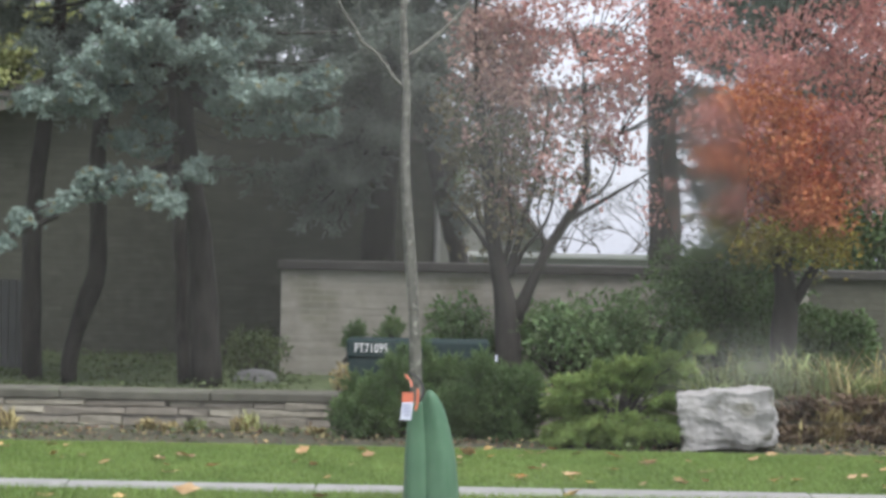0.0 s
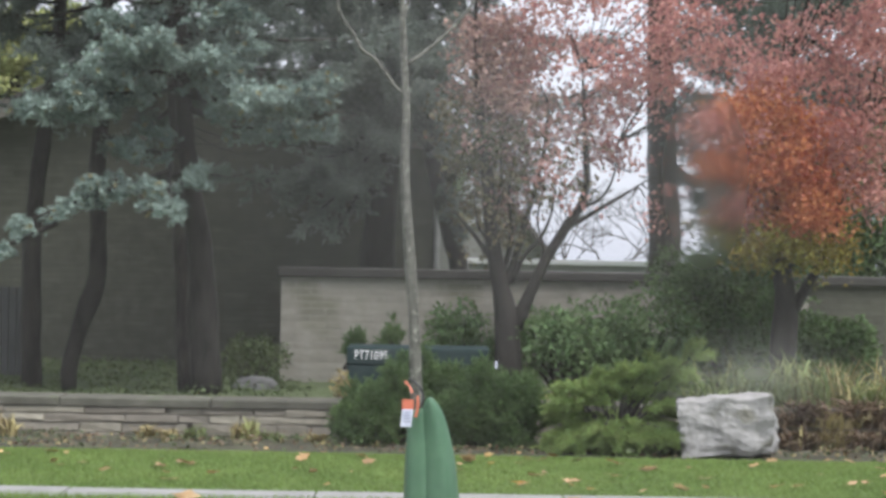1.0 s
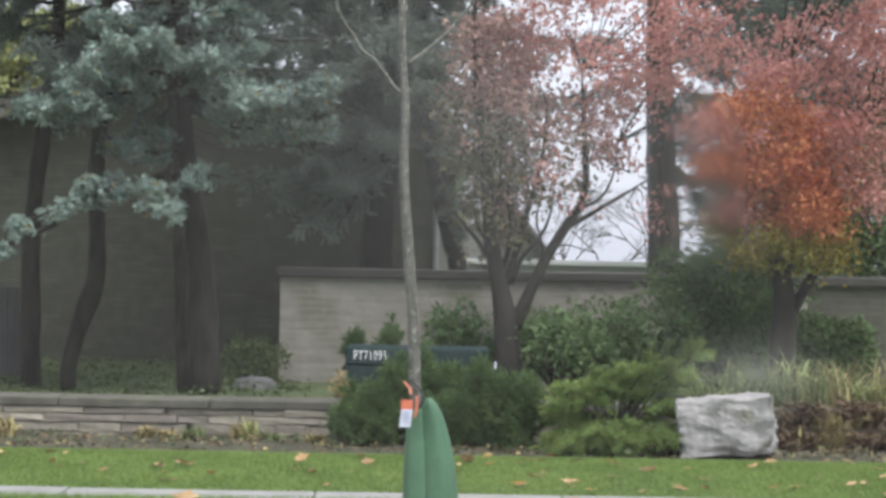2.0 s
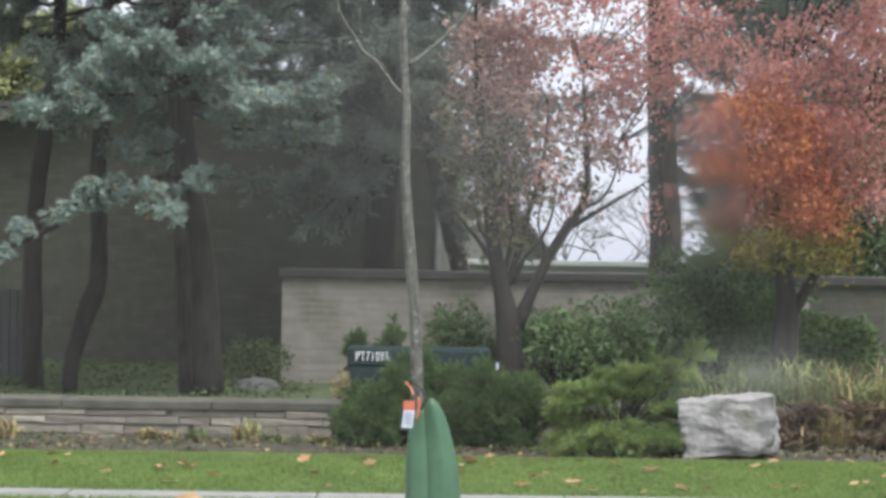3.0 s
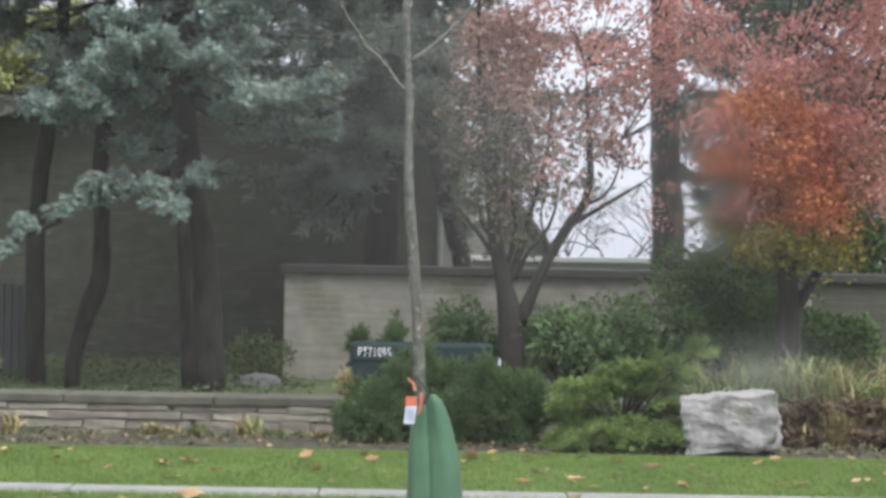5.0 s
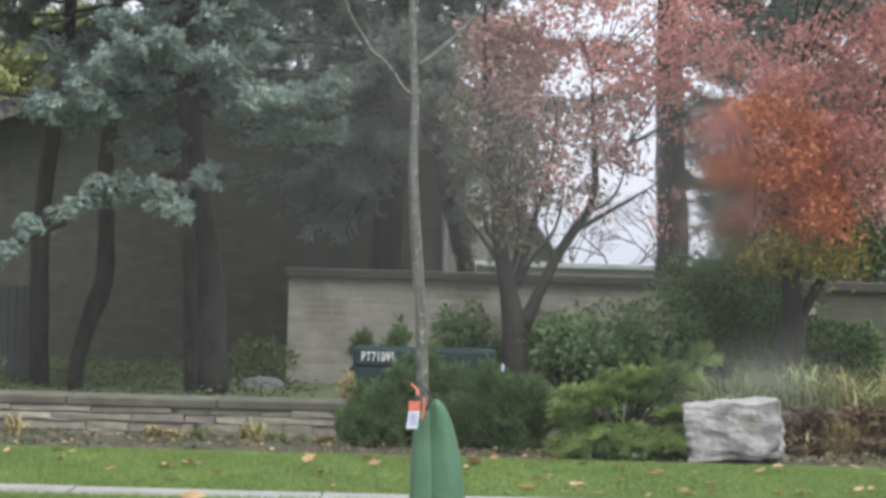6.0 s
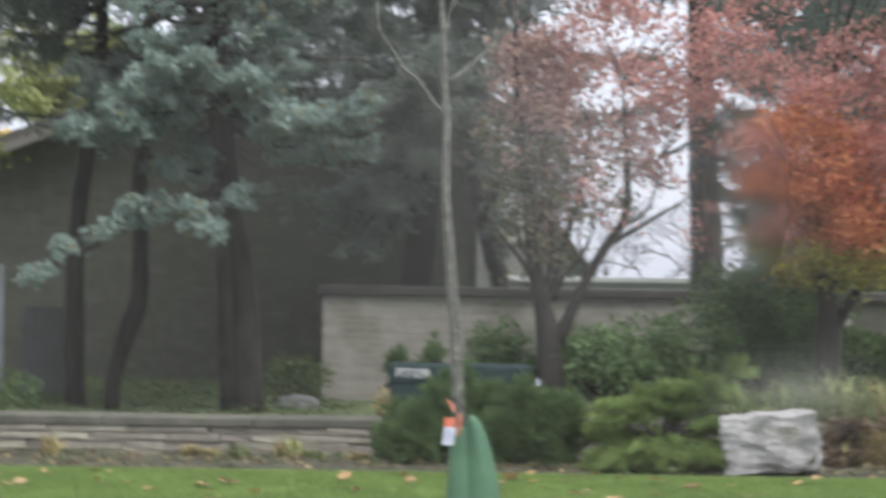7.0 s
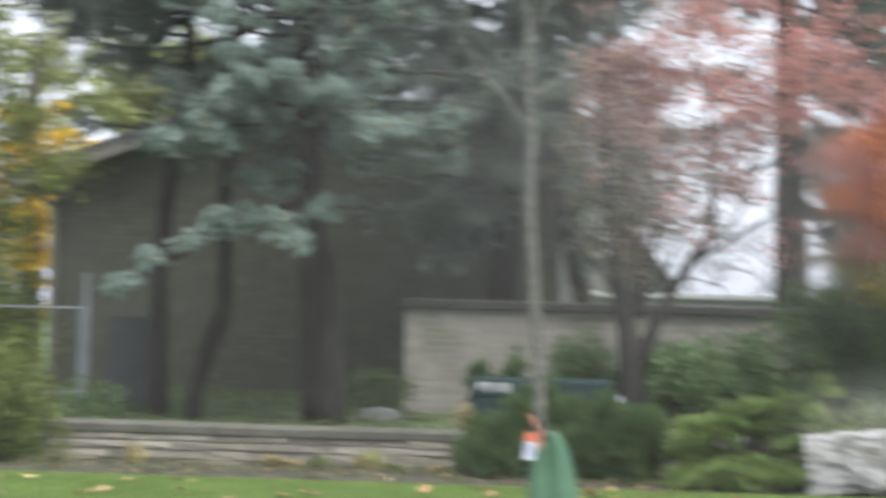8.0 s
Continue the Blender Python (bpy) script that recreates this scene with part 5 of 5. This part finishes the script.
bush("hedge_shrub", "green shrub at the end of the low wall", (-4.27, 18, 0.13), (0.5, 0.4, 0.35), 1900, M_SHRUB, 51, 0.05)


def juniper(place, seed):
    """A spreading juniper: long arching branches in tiers, each a flat feathery fan with drooping side sprays."""
    rng = np.random.default_rng(seed)
    base = Vector(place)
    ob = thing("juniper", base, "feathery golden-green spreading juniper at the bed's edge", "shrub", "garden shrubs")
    bm, P, W, S = bmesh.new(), [], [], []
    for i in range(78):
        a = -1.0 + 2.0 * ((i * 0.618) % 1.0)
        tier = rng.uniform(0.0, 1.0)
        out = Vector((0.45 * a, rng.uniform(-0.3, 0.2), 0.07 + 0.5 * tier * (1.0 - 0.25 * abs(a - 0.2)) + 0.12 * max(a, 0.0) * tier))
        if i < 6:
            out = Vector(((0.6, -0.05, 0.74), (0.28, -0.1, 0.64), (0.42, -0.12, 0.6), (-0.18, -0.1, 0.5), (-0.4, -0.1, 0.36), (0.08, -0.12, 0.56))[i])
        elif i > 57:
            out = Vector((0.42 * a, rng.uniform(-0.42, -0.2), rng.uniform(0.06, 0.2)))
        mid = out * 0.55 + Vector((0, 0, 0.09 + 0.04 * tier))
        tip = out + Vector((0.05 * a, -0.02, -0.015))
        line = smooth_line([(0, 0, 0), mid, out, tip], 9)
        tube(bm, line, [0.013, 0.011, 0.009, 0.008, 0.006, 0.005, 0.004, 0.003, 0.002], 5)
        along = (out - mid).normalized()
        across = along.cross(Vector((0, 0.9, 0.4)) if i < 6 else Vector((0, 0, 1))).normalized()
        for k in range(34 if i > 5 else 60):
            q = rng.uniform(0.3, 1.0)
            c = line[min(8, int(q * 8.99))].lerp(line[min(8, int(q * 8.99) + 1)], rng.uniform(0, 1))
            sgn = rng.choice((-1.0, 1.0))
            way = along * rng.uniform(0.5, 1.0) + across * sgn * rng.uniform(0.3, 1.0) + Vector((0, 0, rng.uniform(-0.1, 0.3)))
            way.normalize()
            reach = (1.15 - q) * rng.uniform(0.1, 0.26) + 0.03
            for u in np.linspace(0.1, 1.0, 5):
                p = c + way * (reach * u) + Vector((0, 0, -0.22 * reach * u * u))
                P.append(base + p)
                W.append(np.array(way) + np.array((0, 0, 0.15 - 0.4 * u)) + rng.normal(0, 0.2, 3))
                S.append(rng.uniform(0.7, 1.2) * (0.09 - 0.03 * u))
    tagged(part("stemwork", bm, M_BARK_GREY, ob), kind="stuff")
    P = np.array(P)
    P[:, 2] = np.maximum(P[:, 2], base.z)
    scatter("foliage", M_JUNIPER, ob, P, W, S, SPRAY)


juniper((1.35, 15.4, -0.03), 61)


def strap_clump(name, label, place, blades, height, spread, mat, seed, width=0.014):
    """A tuft of long arching leaves."""
    rng = np.random.default_rng(seed)
    ob = thing(name, Vector(place), label, "plant", "bed plants")
    V, F = [], []
    for i in range(blades):
        a, h = rng.uniform(0, 6.283), height * rng.uniform(0.5, 1.1)
        lean = spread * rng.uniform(0.2, 1.0)
        d, s = np.array((math.cos(a), math.sin(a), 0)), np.array((-math.sin(a), math.cos(a), 0)) + rng.normal(0, 0.4, 3)
        root = np.array((rng.normal(0, spread * 0.3), rng.normal(0, spread * 0.2), 0))
        k = len(V)
        for j, t in enumerate((0, 0.35, 0.7, 1.0)):
            c = root + d * lean * t ** 1.8 + np.array((0, 0, h * (t - 0.42 * t ** 3 * rng.uniform(0.2, 1.3))))
            w = width * (0.5, 0.5, 0.38, 0.05)[j]
            V += [c - s * w, c + s * w]
        for j in range(3):
            b = k + 2 * j
            F += [(b, b + 1, b + 3), (b, b + 3, b + 2)]
    link_mesh("foliage", raw_mesh("foliage", np.array(V), np.array(F)), mat, ob)
    return ob


rng = np.random.default_rng(70)
for i, x in enumerate((2.27, 2.48, 2.69, 2.87, 3.04, 3.22, 3.39, 3.57, 3.78, 4.02)):
    strap_clump("daylily", "arching green and yellowing strap-leaved daylily above the wall", (x, 16.3, 0.2), 75, rng.uniform(0.4, 0.66), 0.42, (M_LILY, M_LILY, M_STRAW)[i % 3 if i > 2 else 0], 71 + i)
for i, (place, m, h) in enumerate((((-3.41, 15.75, -0.05), M_STRAW, 0.16), ((-2.33, 15.75, -0.05), M_STRAW, 0.12), ((-2.17, 15.75, -0.05), M_STRAW, 0.1), ((-1.93, 15.75, -0.05), M_LILY, 0.12), ((-1.50, 15.75, -0.05), M_LIME, 0.17), ((-1.57, 15.75, -0.05), M_STRAW, 0.14), ((-1.35, 15.75, -0.05), M_LILY, 0.09), ((-0.39, 15.75, -0.05), M_LILY, 0.1), ((-2.70, 16.6, 0.1), M_STRAW, 0.1), ((-1.40, 16.6, 0.1), M_STRAW, 0.12), ((-0.97, 15.75, -0.05), M_STRAW, 0.08))):
    strap_clump("bed_plant", "small yellowing plant in the soil bed", place, 60, h * 1.3, 0.12, m, 90 + i, 0.02)
bush("bed_plant", "yellowing leafy plant beside the utility cabinet", (-0.82, 16.5, 0.31), (0.1, 0.08, 0.14), 260, M_STRAW, 110, 0.045)
for i, x in enumerate((0.75, 0.91, 1.08, 0.98)):
    strap_clump("bed_plant", "pale yellow-green strap plant by the wall", (x, 16.5, 0.1), 50, 0.32, 0.14, (M_LILY, M_STRAW)[i % 2], 112 + i, 0.016)

rng = np.random.default_rng(120)
n = 9000
P = np.column_stack([rng.uniform(-6, -1.2, n), rng.uniform(16.5, 22.9, n), np.zeros(n)])
lump = np.array([noise.noise(Vector((p[0] * 1.3, p[1] * 0.9, 2.0))) for p in P])
P[:, 2] = 0.13 + rng.uniform(0, 1, n) ** 1.5 * np.clip(0.05 + 0.16 * lump, 0.02, 0.2)
ivy = scatter("ground_cover", M_OLIVEGREEN, None, P, rng.normal(0, 1, P.shape), rng.uniform(0.03, 0.065, n), LEAF)
tagged(ivy, "low dull green ground cover before the house", "ground cover", kind="stuff")

rng = np.random.default_rng(130)
for i in range(9):
    strap_clump("dead_foliage", "brown withered strap leaves hanging over the low wall", (2.75 + 0.2 * i, 15.98, 0.12 + 0.08 * (i % 2)), 110, rng.uniform(0.16, 0.26), 0.3, (M_BROWN, M_BROWN, M_STRAW)[i % 3], 131 + i, 0.02)
for i in range(8):
    strap_clump("dead_foliage", "brown withered strap leaves fallen before the low wall", (2.62 + 0.23 * i, 15.82, -0.05), 120, rng.uniform(0.2, 0.27), 0.28, (M_BROWN, M_BROWN, M_STRAW)[i % 3], 161 + i, 0.018)

n = 5200
P = np.column_stack([rng.uniform(-5, 3.6, n), rng.uniform(14.85, 16.0, n), np.zeros(n)])
lump = np.array([noise.noise(Vector((p[0] * 2.1, p[1] * 2.6, 5.0))) for p in P])
P = P[lump > -0.05]
n = len(P)
P[:, 2] = -0.04 + rng.uniform(0.0, 1, n) ** 2 * 0.06
for mat, pick, word in ((M_OLIVEGREEN, slice(0, n // 2), "low green weeds"), (M_STRAW, slice(n // 2, 3 * n // 5), "pale dry leaf litter"), (M_BROWN, slice(3 * n // 5, n), "brown leaf litter")):
    q = P[pick]
    ob = scatter("bed_litter", mat, None, q, rng.normal(0, 1, q.shape) * np.array([1, 1, 0.6]), rng.uniform(0.02, 0.055, len(q)), LEAF)
    tagged(ob, word + " scattered over the soil bed", "litter", kind="stuff")

# ---- far trees ----
broadleaf("yellow_tree", "bright yellow autumn tree behind the house", [([(-8.37, 31, -0.43), (-8.46, 31, 1.67), (-8.50, 31, 3.86), (-8.43, 31, 5.18)], [0.2, 0.18, 0.12, 0.03])],
          [((-8.46, 31, 1.85), (0.9, 0.8, 1.1), 2200, 0), ((-8.22, 31, 2.90), (0.9, 0.8, 0.8), 1500, 0), ((-8.92, 31, 2.98), (0.9, 0.8, 0.9), 1500, 0), ((-7.79, 31, 3.52), (0.5, 0.8, 0.3), 500, 0)], [M_YELLOW], 33, 0.11, group="far trees")
broadleaf("far_tree", "distant yellow-green tree beyond the roof", [([(-7.74, 36, -0.71), (-7.80, 36, 2.75), (-7.81, 36, 5.81)], [0.25, 0.2, 0.05])],
          [((-7.74, 36, 4.85), (0.6, 0.6, 0.5), 900, 0), ((-7.29, 36, 5.21), (0.6, 0.6, 0.5), 900, 0), ((-7.94, 36, 4.38), (0.6, 0.6, 0.5), 900, 0), ((-6.84, 36, 5.42), (0.6, 0.6, 0.5), 900, 0), ((-7.64, 36, 4.90), (1.0, 0.8, 0.8), 1500, 0), ((-8.45, 36, 4.57), (0.9, 0.8, 0.6), 1000, 0), ((-7.14, 36, 5.21), (0.7, 0.8, 0.8), 900, 0), ((-8.06, 36, 5.60), (1.2, 0.8, 0.9), 900, 0), ((-7.83, 36, 4.38), (1.2, 0.8, 0.4), 900, 0), ((-9.17, 36, 5.17), (0.9, 0.8, 0.9), 1300, 0), ((-9.99, 36, 5.46), (0.9, 0.8, 1.1), 1500, 0), ((-9.57, 36, 4.45), (0.9, 0.8, 0.6), 900, 0)], [M_LIME], 34, 0.11, group="far trees")
broadleaf("leafy_tree", "green and yellowing tree beside the house", [([(-5.34, 17.5, 0.15), (-5.32, 17.5, 1.59), (-5.29, 17.5, 2.82), (-5.27, 17.5, 4.06)], [0.16, 0.14, 0.1, 0.04])],
          [((-5.19, 17.3, 3.35), (0.4, 0.5, 0.5), 900, 0), ((-4.84, 17.3, 2.72), (0.35, 0.4, 0.3), 700, 0), ((-5.27, 17.3, 2.32), (0.4, 0.5, 0.6), 1500, 0), ((-5.30, 17.3, 4.03), (0.5, 0.5, 0.6), 1000, 0), ((-4.59, 17.3, 2.40), (0.32, 0.3, 0.2), 600, 0), ((-4.97, 17.3, 1.93), (0.25, 0.3, 0.25), 420, 0),
           ((-5.30, 17.3, 1.34), (0.4, 0.5, 0.5), 1100, 0)], [M_MIDGREEN], 35, 0.065, group="far trees")


def bare_tree(place, height, seed):
    """A leafless tree that forks again and again."""
    r = random.Random(seed)
    ob = thing("bare_tree", place, "distant bare tree against the white sky", "tree", "far trees")
    trunk, twigs = bmesh.new(), bmesh.new()

    def grow(p, d, length, rad, level):
        q = p + d * length
        tube(trunk if level < 2 else twigs, [p, p.lerp(q, 0.5) + Vector((r.gauss(0, 0.03), 0, r.gauss(0, 0.03))) * length, q], [rad, rad * 0.85, rad * 0.68], 5)
        if level < 6:
            for k in range(2 if level < 1 else r.choice((2, 3))):
                turn = Euler((r.gauss(0, 0.45), r.gauss(0, 0.5), 0)).to_matrix()
                grow(q, ((turn @ d) + Vector((0, 0, 0.05))).normalized(), length * r.uniform(0.62, 0.86), rad * 0.66, level + 1)

    grow(Vector((0, 0, 0)), Vector((0, 0, 1)), height * 0.26, height * 0.009, 0)
    part("trunk", trunk, M_BARK_GREY, ob)
    tagged(part("twigwork", twigs, M_BARK_GREY, ob), kind="stuff")


for place, h, seed in (((5.0, 58, -1.5), 6.6, 3), ((3.4, 62, -1.6), 6.2, 8), ((6.8, 64, -1.6), 7.0, 12), ((4.3, 66, -1.7), 6.6, 15)):
    bare_tree(place, h, seed)
for i, (px, d, w) in enumerate(((4.5, 27, 2.0), (6.4, 27, 2.4))):
    spruce("far_conifer", "dark conifer beyond the courtyard wall", [(px, d, 0.2), (px, d, 4), (px + 0.1, d, 9)], [0.2, 0.16, 0.03], whorl_boughs(rng, (px, d), 1.8, 8.5, w, 62, 0.2, 0.8, 170), M_DARKSPRUCE, 140 + i, 0.17)

# ---- lawn and litter ----
def turf(name, label, x0, x1, y0, y1, n, height, seed, zfun):
    rng = np.random.default_rng(seed)
    P = blade_points(n, (x0, y0), (x1, y1), rng)
    a, h = rng.uniform(0, 6.283, n), height * rng.uniform(0.45, 1.25, n)
    lean = rng.normal(0, 0.5, (n, 2)) * h[:, None]
    zz = zfun(P[:, 1])
    w = 0.0045
    dx, dy = np.cos(a) * w, np.sin(a) * w
    V = np.stack([np.column_stack([P[:, 0] - dx, P[:, 1] - dy, zz - 0.005]), np.column_stack([P[:, 0] + dx, P[:, 1] + dy, zz - 0.005]), np.column_stack([P[:, 0] + lean[:, 0], P[:, 1] + lean[:, 1], zz + h])], 1)
    ob = link_mesh(name, raw_mesh(name, V.reshape(-1, 3), np.arange(3 * n).reshape(-1, 3)), M_GRASS)
    tagged(ob, label, "grass", kind="stuff")


PY, PZ = [p[0] for p in PROFILE], [p[1] for p in PROFILE]
ground_z = lambda y: np.interp(y, PY, PZ)
turf("lawn_grass", "short green lawn grass", -5.2, 3.8, 12.18, 14.5, 180000, 0.026, 80, ground_z)
turf("verge_grass", "short green grass of the street verge", -3.6, 2.8, 10.0, 11.0, 42000, 0.045, 81, ground_z)

LOBES = [(0, 0.0), (0.2, 0.28), (0.12, 0.5), (0.42, 0.36), (0.5, 0.62), (0.66, 0.3), (1.0, 0.0), (0.66, -0.3), (0.5, -0.62), (0.42, -0.36), (0.12, -0.5), (0.2, -0.28)]


def leaf_mesh(seed):
    r = random.Random(seed)
    bm = bmesh.new()
    top = [bm.verts.new((x, y, 0.12 * abs(y) + 0.1 * x * x + r.uniform(-0.03, 0.05))) for x, y in LOBES]
    mid = bm.verts.new((0.4, 0, 0.02))
    for k in range(len(top)):
        bm.faces.new((top[k], top[(k + 1) % len(top)], mid))
    bmesh.ops.solidify(bm, geom=bm.faces[:], thickness=0.01)
    mesh = bpy.data.meshes.new("fallen_leaf")
    bm.to_mesh(mesh)
    bm.free()
    mesh.materials.append(M_FALLEN)
    return mesh


LEAVES = [leaf_mesh(s) for s in range(5)]
r = random.Random(5)
for i in range(150):
    y = r.uniform(12.3, 14.35) if i < 95 else (r.uniform(14.8, 15.9) if i < 135 else r.uniform(10.2, 10.9))
    x = r.uniform(-4.3, 3.4)
    o = new("fallen_leaf", LEAVES[i % 5])
    o.location = (x, y, float(ground_z(y)) + (0.03 if y < 14.5 else 0.06))
    o.rotation_euler = (r.uniform(-0.3, 0.3), r.uniform(-0.3, 0.3), r.uniform(0, 6.28))
    s = (0.05 + 0.09 * r.random() ** 1.5) if y < 14.5 else r.uniform(0.025, 0.06)
    o.scale = (s, s, s)
    tagged(o, "dry yellow-brown fallen maple leaf on the ground", "leaf", "fallen leaves")
